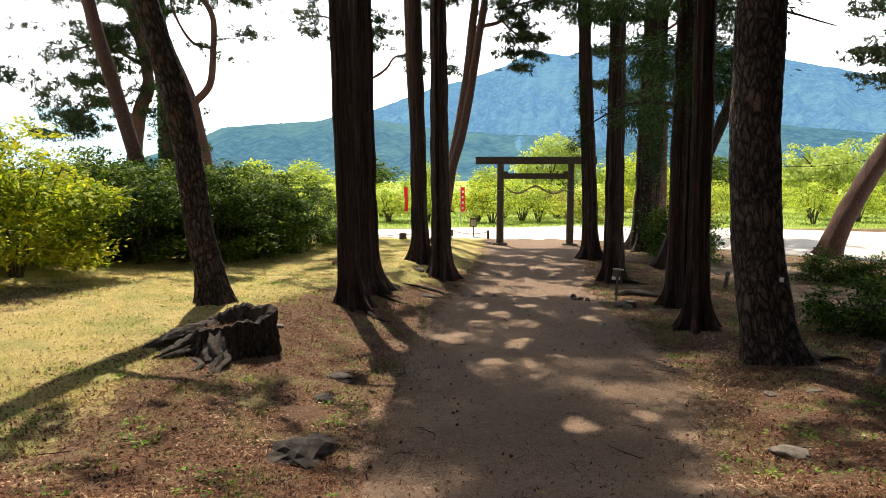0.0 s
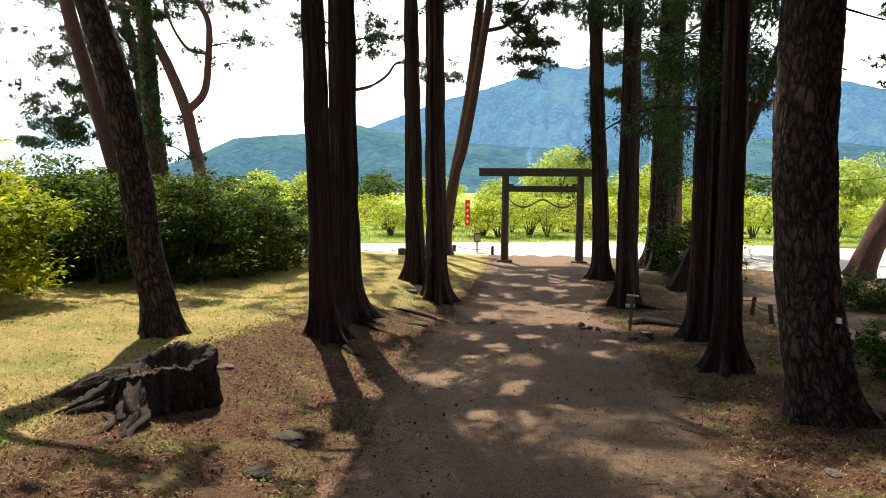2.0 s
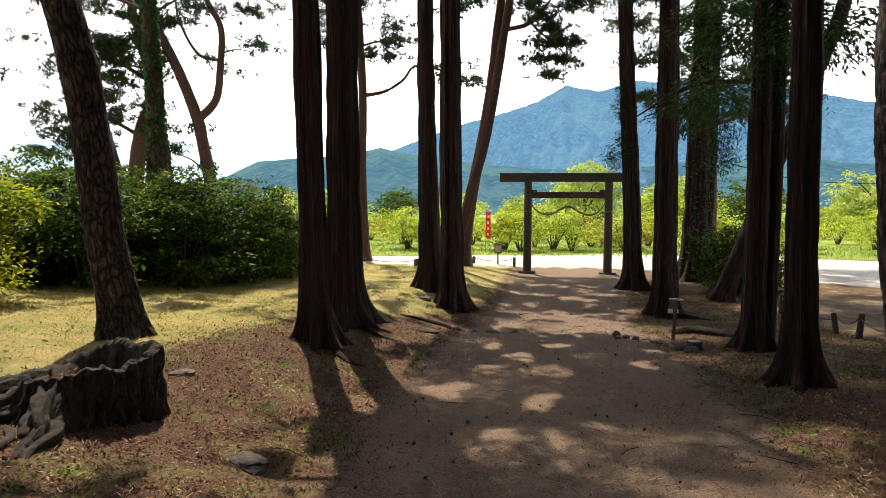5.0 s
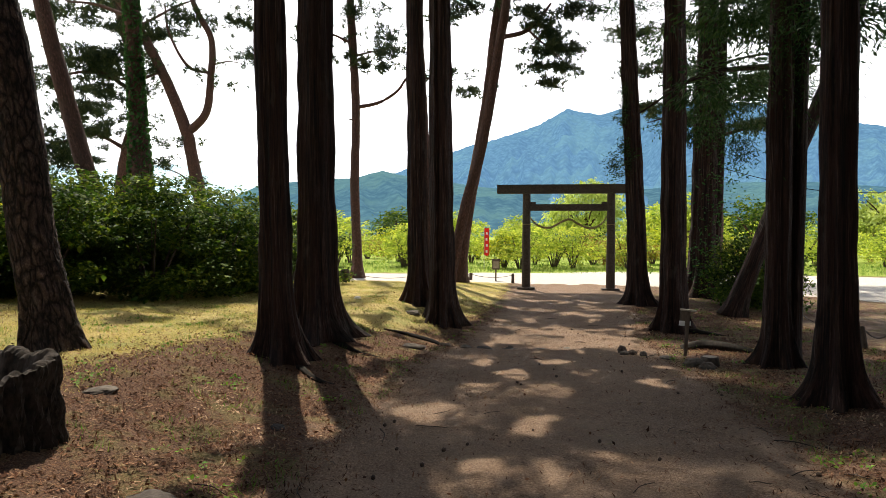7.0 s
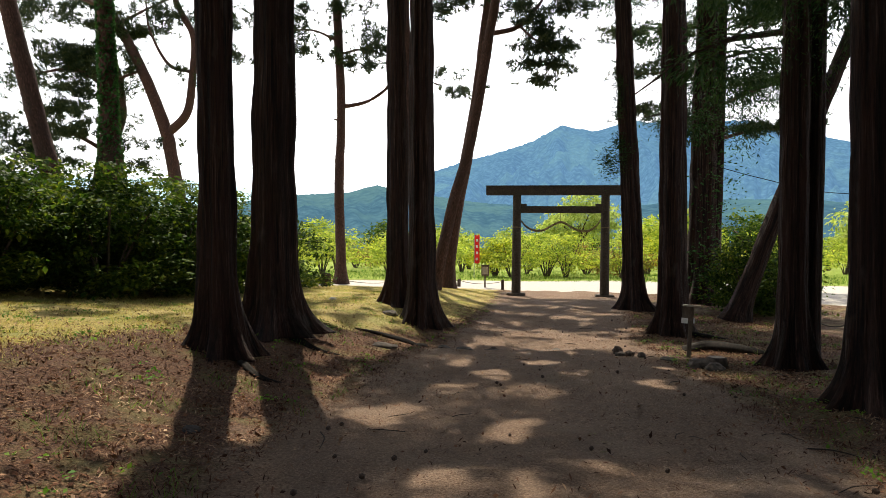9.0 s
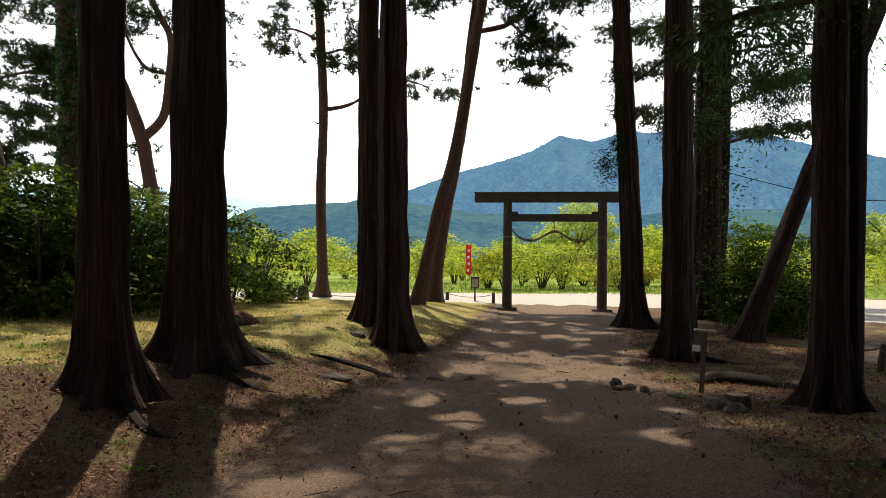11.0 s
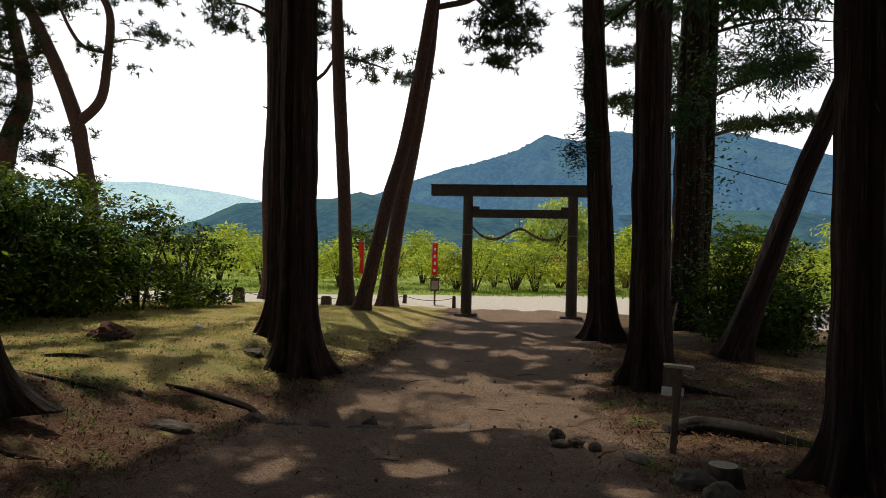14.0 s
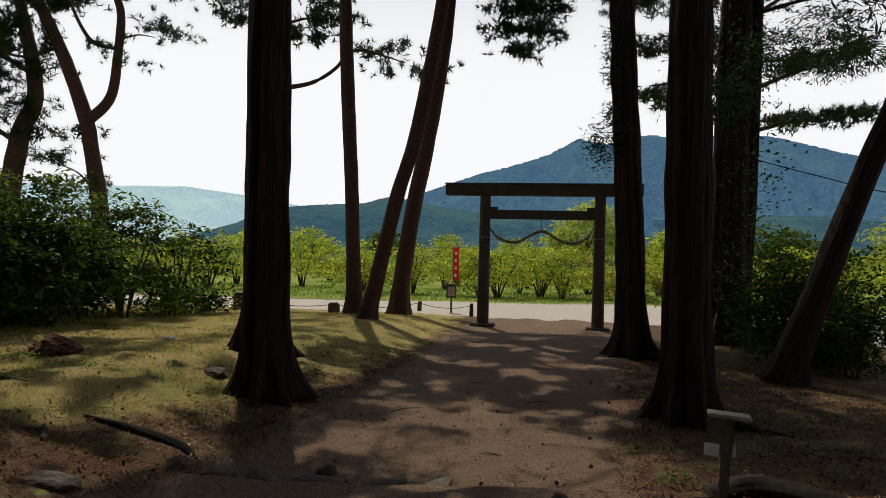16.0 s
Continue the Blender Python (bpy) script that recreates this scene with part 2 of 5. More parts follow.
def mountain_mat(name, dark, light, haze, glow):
    """Wooded slopes far away; the air's hazy light is painted on them as emission."""
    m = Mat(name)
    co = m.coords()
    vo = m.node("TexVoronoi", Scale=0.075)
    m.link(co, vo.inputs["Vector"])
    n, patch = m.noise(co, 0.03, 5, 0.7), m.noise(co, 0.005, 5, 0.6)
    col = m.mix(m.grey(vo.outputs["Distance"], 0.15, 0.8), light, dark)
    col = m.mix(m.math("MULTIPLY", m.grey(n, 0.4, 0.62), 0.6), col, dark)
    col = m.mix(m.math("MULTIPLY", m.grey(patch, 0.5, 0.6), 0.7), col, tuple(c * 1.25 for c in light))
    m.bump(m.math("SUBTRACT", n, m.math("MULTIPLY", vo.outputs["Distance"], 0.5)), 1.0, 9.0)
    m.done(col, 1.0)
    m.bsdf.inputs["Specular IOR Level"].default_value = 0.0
    # haze glow: airlight with brighter and dimmer tree spots painted into the emission
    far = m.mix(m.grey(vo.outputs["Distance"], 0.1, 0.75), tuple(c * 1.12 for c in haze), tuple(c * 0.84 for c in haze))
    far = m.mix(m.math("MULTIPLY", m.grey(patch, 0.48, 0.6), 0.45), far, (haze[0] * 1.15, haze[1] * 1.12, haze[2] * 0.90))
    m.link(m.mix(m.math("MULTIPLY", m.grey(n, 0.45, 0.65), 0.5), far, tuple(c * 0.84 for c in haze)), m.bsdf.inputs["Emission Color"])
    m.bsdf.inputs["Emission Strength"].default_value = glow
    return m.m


# ---- mesh helpers ----
rng = np.random.default_rng(7)


def mesh_of(name, verts, faces, mat, smooth=True):
    me = bpy.data.meshes.new(name)
    me.from_pydata([tuple(map(float, v)) for v in verts], [], [tuple(map(int, f)) for f in faces])
    me.materials.append(mat)
    if smooth:
        me.polygons.foreach_set("use_smooth", np.ones(len(me.polygons), bool))
    me.update()
    return me


def quick_mesh(name, verts, loops, per, mat):
    """A large mesh of faces that all have `per` corners."""
    me = bpy.data.meshes.new(name)
    n = len(loops) // per
    me.vertices.add(len(verts))
    me.vertices.foreach_set("co", np.asarray(verts, np.float32).ravel())
    me.loops.add(len(loops))
    me.loops.foreach_set("vertex_index", np.asarray(loops, np.int32))
    me.polygons.add(n)
    me.polygons.foreach_set("loop_start", np.arange(n, dtype=np.int32) * per)
    me.materials.append(mat)
    me.update(calc_edges=True)
    me.validate()
    return me


def thing(name, label, category, group="", loc=(0, 0, 0), kind=""):
    e = new(name)
    e.empty_display_size = 0.2
    e.location = loc
    return tagged(e, label, category, group, kind)


def part(name, data, material=None, parent=None, label=""):
    """Links a bmesh or a mesh as one mesh object under its thing."""
    if isinstance(data, bmesh.types.BMesh):
        me = bpy.data.meshes.new(name)
        data.to_mesh(me)
        data.free()
        data = me
    if material and not data.materials:
        data.materials.append(material)
    ob = new(name, data)
    if parent:
        ob.parent = parent
        # geometry is given in world places: undo the parent's place
        base = Vector((0, 0, 0))
        p = parent
        while p:
            base += p.location
            p = p.parent
        if data.users == 1 and base.length > 0:
            data.transform(Matrix.Translation(-base))
    return tagged(ob, label)


def unit(v):
    return v / np.maximum(np.linalg.norm(v, axis=-1, keepdims=True), 1e-9)


def leaf_cloud(name, pts, size, mat, aspect=0.5, up=0.5, droop=0.0, out=None, seed=1):
    """Many small pointed leaves, each one folded quad, at the points given."""
    r = np.random.default_rng(seed)
    n = len(pts)
    size = size * r.uniform(0.65, 1.35, (n, 1))
    d = r.normal(size=(n, 3))
    if out is not None:
        d = d * 0.6 + out
    d[:, 2] = d[:, 2] * 0.45 - droop
    d = unit(d)
    nor = unit(r.normal(size=(n, 3)) * (1 - up) + np.array([0, 0, up]))
    side = unit(np.cross(d, nor))
    nor = np.cross(side, d)
    w = size * aspect * 0.5
    v = np.stack([pts - d * size * 0.5, pts - side * w + nor * w * 0.35, pts + d * size * 0.5, pts + side * w + nor * w * 0.35], 1)
    return quick_mesh(name, v.reshape(-1, 3), np.arange(4 * n), 4, mat)


def needle_cloud(name, pts, out, mat, blades=7, length=0.15, width=0.012, seed=1):
    """Tufts of needles: thin blades that spread round the way out."""
    r = np.random.default_rng(seed)
    n = len(pts)
    p = np.repeat(pts, blades, 0)
    d = unit(np.repeat(out, blades, 0) * 0.7 + r.normal(size=(n * blades, 3)))
    side = unit(np.cross(d, r.normal(size=(n * blades, 3)))) * width
    ln = length * r.uniform(0.7, 1.3, (n * blades, 1))
    v = np.stack([p - side, p + side, p + d * ln], 1)
    return quick_mesh(name, v.reshape(-1, 3), np.arange(3 * n * blades), 3, mat)


def lattice(u, v, seed):
    """Smooth value noise on the plan, 0 to 1."""
    g = np.random.default_rng(seed).uniform(0, 1, (128, 128))
    i, j = np.floor(u).astype(int), np.floor(v).astype(int)
    a, b = u - i, v - j
    a, b = a * a * (3 - 2 * a), b * b * (3 - 2 * b)
    i, j = i % 128, j % 128
    i1, j1 = (i + 1) % 128, (j + 1) % 128
    return (g[i, j] * (1 - a) + g[i1, j] * a) * (1 - b) + (g[i, j1] * (1 - a) + g[i1, j1] * a) * b


# where sunbeams come down through the canopy: centre and radius of the spots on the ground
SUNBEAMS = [(1.60, 7.1, 0.26), (2.35, 7.4, 0.16), (2.6, 6.7, 0.2), (0.2, 11.6, 0.28), (0.3, 12.1, 0.2), (1.3, 11.4, 0.3), (0.8, 9.9, 0.2), (1.9, 10.05, 0.24), (-0.9, 12.0, 0.26), (2.3, 16.5, 0.3), (2.35, 17.8, 0.34),
            (1.9, 15.0, 0.34), (1.3, 14.0, 0.3), (0.8, 14.9, 0.26), (3.0, 13.3, 0.24), (2.6, 16.9, 0.34), (2.5, 19.0, 0.4), (1.3, 21.2, 0.34), (2.4, 25.8, 0.4), (0.7, 13.1, 0.22), (2.4, 19.8, 0.3), (3.4, 14.5, 0.2), (3.2, 22.5, 0.4)]


def sunless(P):
    """True for the leaves that stay: the canopy is broken by gaps, along the sun's way down to the ground."""
    k = P[:, 2] / sun_dir.z
    gx, gy = P[:, 0] - sun_dir.x * k, P[:, 1] - sun_dir.y * k
    fine = lattice(gx * 4.6 + 20, gy * 3.0 + 20, 92)
    n = 0.5 * lattice(gx * 1.5 + 40, gy * 1.0 + 40, 91) + 0.5 * fine
    open_path = np.interp(gy, [5, 9, 13, 17, 22, 30], [0.85, 0.84, 0.80, 0.73, 0.64, 0.60])
    open_left = np.interp(gy, [5, 8, 14, 17, 30], [0.58, 0.46, 0.46, 0.46, 0.50])
    limit = np.where(gx < np.interp(gy, [5, 14, 24], [-0.7, -0.4, 1.2]), open_left, np.where(gx > np.interp(gy, [5, 10, 24], [2.8, 3.5, 5.0]), 0.92, open_path))
    limit = np.where((gx < -2.4) & (gy < 10), 0.34, limit)
    keep = n < limit
    for x, y, r in SUNBEAMS:
        keep &= (gx - x) ** 2 + ((gy - y) * 0.75) ** 2 > (r * (0.08 + 1.25 * fine)) ** 2
    return keep


def shell_points(blobs, per_area, r, inner=0.55, flat=False):
    """Points near the skins of many ellipsoids, and the ways out."""
    P, N = [], []
    for c, rad in blobs:
        rad = np.array(rad)
        area = 4 * np.pi * ((rad[0] * rad[1]) ** 1.6 / 3 + 2 * (rad[0] * rad[2]) ** 1.6 / 3) ** (1 / 1.6)
        n = max(3, int(area * per_area))
        u = unit(r.normal(size=(n, 3)))
        k = r.uniform(inner, 1.0, (n, 1)) ** 0.6
        P.append(np.array(c) + u * rad * k)
        N.append(unit(u / rad))
    return np.concatenate(P), np.concatenate(N)


def spray(P, N, per, spread, r):
    """Turns each point into a flat spray of leaves."""
    n = len(P)
    a = r.normal(size=(n, per, 3)) * spread
    a[:, :, 2] *= 0.2
    a += N[:, None, :] * np.abs(r.normal(size=(n, per, 1))) * spread * 0.5
    return (P[:, None, :] + a).reshape(-1, 3), np.repeat(N, per, 0)


def curve_points(ctrl, n):
    """A smooth line through control rows of any width."""
    c = np.array(ctrl, float)
    c = np.concatenate([[2 * c[0] - c[1]], c, [2 * c[-1] - c[-2]]])
    out = []
    seg = len(c) - 3
    for s in np.linspace(0, seg - 1e-6, n):
        i = int(s)
        t = s - i
        p0, p1, p2, p3 = c[i:i + 4]
        out.append(0.5 * (2 * p1 + (p2 - p0) * t + (2 * p0 - 5 * p1 + 4 * p2 - p3) * t * t + (3 * p1 - p0 - 3 * p2 + p3) * t ** 3))
    return np.array(out)


def tube(name, ctrl, mat, segs=20, step=0.25, flute=0.0, flare=0.0, lobes=5, lump=0.04, plates=0.0, seed=0, cap=True):
    """A trunk or limb along control rows (x, y, z, radius), with ribs, root flare and bark plates."""
    r = np.random.default_rng(seed + 11)
    c = np.array(ctrl, float)
    length = np.sum(np.linalg.norm(np.diff(c[:, :3], axis=0), axis=1))
    n = max(4, int(length / step))
    q = curve_points(ctrl, n)
    th = np.linspace(0, 2 * np.pi, segs, endpoint=False)
    ph = r.uniform(0, 6.28, 8)
    amp = r.uniform(0.4, 1, 8)
    s = np.concatenate([[0], np.cumsum(np.linalg.norm(np.diff(q[:, :3], axis=0), axis=1))])
    V, B = [], []
    tang = unit(np.gradient(q[:, :3], axis=0))
    for i in range(n):
        t = tang[i]
        ax = np.array([0.0, 1.0, 0.0]) if abs(t[2]) > 0.5 else np.array([0.0, 0.0, 1.0])
        e1 = unit(np.cross(ax, t))
        e2 = np.cross(t, e1)
        rad = q[i, 3] * np.ones(segs)
        if flute:
            f = sum(amp[k] * np.cos((3 + 2 * k) * th + ph[k] + 0.25 * np.sin(s[i] * 0.7 + k)) / (1 + 0.35 * k) for k in range(6))
            rad = rad * (1 + flute * f)
        if flare:
            fl = flare * math.exp(-s[i] / 0.33)
            lob = 0.5 + 0.5 * np.cos(lobes * th + ph[6] + 0.6 * np.sin(2 * th + ph[7]))
            rad = rad * (1 + fl * (0.35 + 1.0 * lob ** 2))
        if lump:
            rad = rad * (1 + lump * np.array([noise.noise(Vector((math.cos(a) * 1.3 + seed, math.sin(a) * 1.3, s[i] * 1.6))) for a in th]))
        if plates:
            for j, a in enumerate(th):
                d = noise.voronoi(Vector((math.cos(a) * q[i, 3] * 11 + seed + 0.5 * noise.noise(Vector((a * 3, s[i] * 5, 0))), math.sin(a) * q[i, 3] * 11, s[i] * 5.2)))[0]
                rad[j] += plates * (min(1.0, (d[1] - d[0]) * 4.0) - 0.6)
        ring = q[i, :3] + np.outer(np.cos(th) * rad, e1) + np.outer(np.sin(th) * rad, e2)
        V.append(ring)
        B.append(np.stack([np.cos(th) * q[i, 3], np.sin(th) * q[i, 3], np.full(segs, s[i])], 1))
    V, B = np.concatenate(V), np.concatenate(B)
    i, j = np.meshgrid(np.arange(n - 1), np.arange(segs), indexing="ij")
    a, b = i * segs + j, i * segs + (j + 1) % segs
    loops = np.stack([a, b, b + segs, a + segs], -1).reshape(-1)
    me = quick_mesh(name, V, loops, 4, mat)
    me.polygons.foreach_set("use_smooth", np.ones(len(me.polygons), bool))
    me.attributes.new("bark", "FLOAT_VECTOR", "POINT").data.foreach_set("vector", B.astype(np.float32).ravel())
    if cap:
        bm = bmesh.new()
        bm.from_mesh(me)
        bmesh.ops.holes_fill(bm, edges=[e for e in bm.edges if e.is_boundary], sides=0)
        bm.to_mesh(me)
        bm.free()
    return me


def box_bm(cx, cy, cz, sx, sy, sz, bevel=0.01, turn=0.0):
    bm = bmesh.new()
    bmesh.ops.create_cube(bm, size=1)
    bmesh.ops.scale(bm, vec=(sx, sy, sz), verts=bm.verts)
    if bevel:
        bmesh.ops.bevel(bm, geom=bm.edges[:], offset=bevel, segments=2, affect="EDGES")
    bm.transform(pose(cx, cy, cz, 0, 0, turn))
    return bm


def rock_mesh(name, c, size, mat, seed, sub=3, rough=0.25):
    bm = bmesh.new()
    bmesh.ops.create_icosphere(bm, subdivisions=sub, radius=1)
    for v in bm.verts:
        p = v.co * 1.3 + Vector((seed * 3.7, seed, 0))
        k = 1 + rough * noise.noise(p) + rough * 0.5 * noise.noise(p * 2.7) - rough * 0.7 * abs(noise.noise(p * 0.9))
        v.co = Vector((v.co.x * size[0] * k, v.co.y * size[1] * k, v.co.z * size[2] * k))
    bm.transform(pose(*c, 0, 0, seed * 47 % 360))
    me = bpy.data.meshes.new(name)
    bm.to_mesh(me)
    bm.free()
    me.materials.append(mat)
    if rough < 0.2:
        me.polygons.foreach_set("use_smooth", np.ones(len(me.polygons), bool))
    return me


# ---- ground ----
def sstep(a, b, x):
    t = np.clip((x - a) / (b - a), 0, 1)
    return t * t * (3 - 2 * t)


def path_left(y):
    return np.interp(y, [5, 10, 14, 18, 24, 30], [-0.75, -0.6, -0.2, 0.5, 1.5, 2.2])


def path_right(y):
    return np.interp(y, [5, 7, 10.6, 15, 18, 22.4, 30], [2.3, 2.75, 3.45, 3.6, 3.75, 4.7, 6.0])


def ground_z(x, y):
    x, y = np.asarray(x, float), np.asarray(y, float)
    path = np.interp(y, [-20, 1.2, 5.9, 9, 12, 16.5, 16.68, 24, 40], [1.56, 1.54, 0.42, 0.32, 0.23, 0.14, 0.03, 0.02, -0.02])
    rise = np.interp(y, [0, 5, 8, 12, 16, 20, 24, 29, 32.5], [0.1, 0.12, 0.3, 0.52, 0.46, 0.4, 0.32, 0.2, 0.0])
    left = rise * sstep(0.15, 2.6, path_left(y) - x)
    left = left + 0.25 * sstep(4, 9, -x) * sstep(31, 22, y) * sstep(4, 10, y)
    right = np.interp(y, [0, 8, 12, 17, 22, 40], [0.1, 0.14, 0.04, 0.0, -0.04, 0.0]) * sstep(0.1, 1.6, x - path_right(y))
    drop = -0.12 * sstep(6.3, 9, x) * sstep(10, 14, y) * sstep(30, 24, y)
    crown = 0.04 * np.exp(-((x - 0.5 * (path_left(y) + path_right(y))) / 1.6) ** 2)
    far = np.where(y > 60, -0.012 * (y - 60), 0)
    wave = 0.035 * np.sin(x * 1.1 + 0.6 * y) * np.sin(y * 0.8 - 0.4 * x + 1) * sstep(34, 30, y)
    return path + left + right + drop - crown + np.maximum(far, -6) + wave


def gz(x, y):
    return float(ground_z(x, y))


def axis(lo, hi, step, ends, grow=1.18):
    a = list(np.arange(lo, hi + step / 2, step))
    for sgn, end in ((-1, ends[0]), (1, ends[1])):
        d, p = step, a[0] if sgn < 0 else a[-1]
        add = []
        while sgn * (end - p) > 0:
            d *= grow
            p += sgn * d
            add.append(p)
        a = add[::-1] + a if sgn < 0 else a + add
    return np.array(a)


def build_ground():
    xs, ys = axis(-7, 8, 0.075, (-3500, 3500)), axis(4.4, 24, 0.075, (-400, 3500))
    X, Y = np.meshgrid(xs, ys)
    Z = ground_z(X, Y)
    near = (sstep(-11, -8, X) * sstep(12, 9, X) * sstep(34, 30, Y)).ravel()
    n = np.zeros(X.size)
    flatx, flaty = X.ravel(), Y.ravel()
    on_path = (sstep(-0.8, 0.6, flatx - path_left(flaty)) * sstep(-0.8, 0.6, path_right(flaty) - flatx))
    for i in np.nonzero(near > 0)[0]:
        p = Vector((flatx[i], flaty[i], 0))
        n[i] = near[i] * (0.030 * noise.noise(p * 1.7) + (0.011 - 0.004 * on_path[i]) * noise.noise(p * 6.1) + (0.009 - 0.004 * on_path[i]) * noise.noise(p * 14.0))
    Z = Z + n.reshape(Z.shape)
    h, w = X.shape
    i, j = np.meshgrid(np.arange(h - 1), np.arange(w - 1), indexing="ij")
    a = i * w + j
    loops = np.stack([a, a + 1, a + w + 1, a + w], -1).reshape(-1)
    me = quick_mesh("ground", np.stack([flatx, flaty, Z.ravel()], 1), loops, 4, MATS["ground"])
    me.polygons.foreach_set("use_smooth", np.ones(len(me.polygons), bool))
    earth = on_path * sstep(33, 31, flaty)
    right_side = sstep(7.5, 9, flatx) * sstep(26, 22, flaty)
    left = path_left(flaty) - flatx
    lawn = sstep(0.3, 1.6, left - np.interp(flaty, [5, 8, 11, 13, 16, 18, 22, 30], [1.9, 2.0, 1.9, 1.6, 1.2, 0.1, -0.5, -0.5])) * sstep(33.5, 31.5, flaty)
    lawn = lawn * (1 - 0.75 * sstep(-6.0, -7.5, flatx) * sstep(14.5, 12.5, flaty) * sstep(9.5, 11, flaty))
    lawn = np.maximum(lawn, 0.22 * sstep(0.8, 2.0, flatx - path_right(flaty)) * sstep(12, 15, flaty) * sstep(32, 28, flaty))
    field = sstep(37, 39.5, flaty)
    col = np.stack([np.maximum(earth, right_side * 0.6), lawn, field, np.ones_like(lawn)], 1)
    me.attributes.new("cover", "FLOAT_COLOR", "POINT").data.foreach_set("color", col.astype(np.float32).ravel())
    tagged(new("ground", me), "brown earth and dry lawn strewn with fallen needles", "ground", kind="structure")


build_ground()


def build_road():
    """Pale gravel lane that crosses behind the gate and bends towards the viewer at its far side."""
    xs = np.linspace(-60, 70, 261)
    near = np.interp(xs, [-60, -6, -2, 6, 9, 13, 18, 70], [31.0, 31.6, 32.0, 31.6, 30.0, 25.5, 22.0, 8.0])
    far = np.interp(xs, [-60, -3, 8, 18, 24, 70], [36.5, 38.0, 41.0, 38.5, 36.0, 26.0])
    V, k = [], 9
    for x, a, b in zip(xs, near, far):
        for t in np.linspace(0, 1, k):
            y = a + (b - a) * t + 0.22 * noise.noise(Vector((x * 0.6, t * 3, 5)))
            V.append((x, y, gz(x, y) + 0.022 - 0.03 * (abs(t - 0.5) * 2) ** 6))
    i, j = np.meshgrid(np.arange(len(xs) - 1), np.arange(k - 1), indexing="ij")
    a = i * k + j
    me = quick_mesh("road", V, np.stack([a, a + k, a + k + 1, a + 1], -1).reshape(-1), 4, MATS["road"])
    me.polygons.foreach_set("use_smooth", np.ones(len(me.polygons), bool))
    tagged(new("road", me), "pale sunlit gravel lane", "road", kind="structure")


build_road()


# ---- mountains ----
def build_mountain(name, profile, dist, depth, mat, label, seed, relief):
    az = np.linspace(profile[0][0], profile[-1][0], 520)
    el = np.interp(az, [p[0] for p in profile], [p[1] for p in profile])
    rows = 70
    V = []
    for i, (a, e) in enumerate(zip(az, el)):
        top = math.tan(radians(e)) * dist
        for k in range(rows):
            t = k / (rows - 1)
            d = dist - depth * (1 - t)
            x, y = math.sin(radians(a)) * d, math.cos(radians(a)) * d
            rug = noise.fractal(Vector((x, y, seed * 50)) / (dist * 0.13), 0.8, 2.1, 8)
            rid = abs(noise.noise(Vector((a * 0.30 + seed + 1.2 * t, t * 0.9, 3)))) + 0.4 * abs(noise.noise(Vector((a * 0.9 - t, t * 2, 8))))
            z = top * (t ** 1.15) * (1 + 0.012 * t ** 8 * noise.noise(Vector((a * 7, 0, seed)))) + relief * top * (t * (1.02 - t) * 2.2) * (rug * 0.55 - rid * 0.9)
            V.append((x, y, z - 8 * (1 - t)))
    i, j = np.meshgrid(np.arange(len(az) - 1), np.arange(rows - 1), indexing="ij")
    a = i * rows + j
    me = quick_mesh(name, V, np.stack([a, a + rows, a + rows + 1, a + 1], -1).reshape(-1), 4, mat)
    me.polygons.foreach_set("use_smooth", np.ones(len(me.polygons), bool))
    tagged(new(name, me), label, "mountain", kind="structure")


# each material's third colour is painted haze that the slopes give off
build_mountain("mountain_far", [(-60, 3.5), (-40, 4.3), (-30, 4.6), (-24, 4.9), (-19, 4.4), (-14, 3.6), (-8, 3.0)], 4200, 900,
               mountain_mat("far_range", (0.05, 0.09, 0.09), (0.08, 0.13, 0.11), (0.62, 0.84, 0.94), 0.92), "pale blue mountain range with painted haze", 3, 0.3)
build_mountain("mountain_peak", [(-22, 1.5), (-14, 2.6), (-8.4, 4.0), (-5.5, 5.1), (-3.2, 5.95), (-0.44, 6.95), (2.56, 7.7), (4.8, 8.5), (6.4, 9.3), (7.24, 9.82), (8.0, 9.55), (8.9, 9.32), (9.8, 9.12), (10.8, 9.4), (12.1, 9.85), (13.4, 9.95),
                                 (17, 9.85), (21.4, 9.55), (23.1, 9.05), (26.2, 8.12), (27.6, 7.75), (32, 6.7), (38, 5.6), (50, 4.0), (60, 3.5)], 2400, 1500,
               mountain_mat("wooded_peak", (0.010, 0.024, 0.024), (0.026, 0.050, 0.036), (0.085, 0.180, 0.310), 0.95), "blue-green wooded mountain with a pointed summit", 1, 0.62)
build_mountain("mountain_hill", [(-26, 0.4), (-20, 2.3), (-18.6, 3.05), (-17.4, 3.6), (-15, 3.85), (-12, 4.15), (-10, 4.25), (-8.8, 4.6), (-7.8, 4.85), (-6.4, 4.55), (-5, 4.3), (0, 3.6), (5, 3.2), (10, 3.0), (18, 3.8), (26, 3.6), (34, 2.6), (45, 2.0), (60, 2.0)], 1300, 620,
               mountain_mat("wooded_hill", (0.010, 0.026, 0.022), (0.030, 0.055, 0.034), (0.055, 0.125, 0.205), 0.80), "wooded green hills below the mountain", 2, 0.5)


# ---- trees ----
def grow_limb(parent, ctrl, mat, seed, name="limb", segs=10, step=0.3):
    return part(name, tube(name, ctrl, mat, segs, step, 0, 0, 5, 0.06, 0, seed), None, parent)


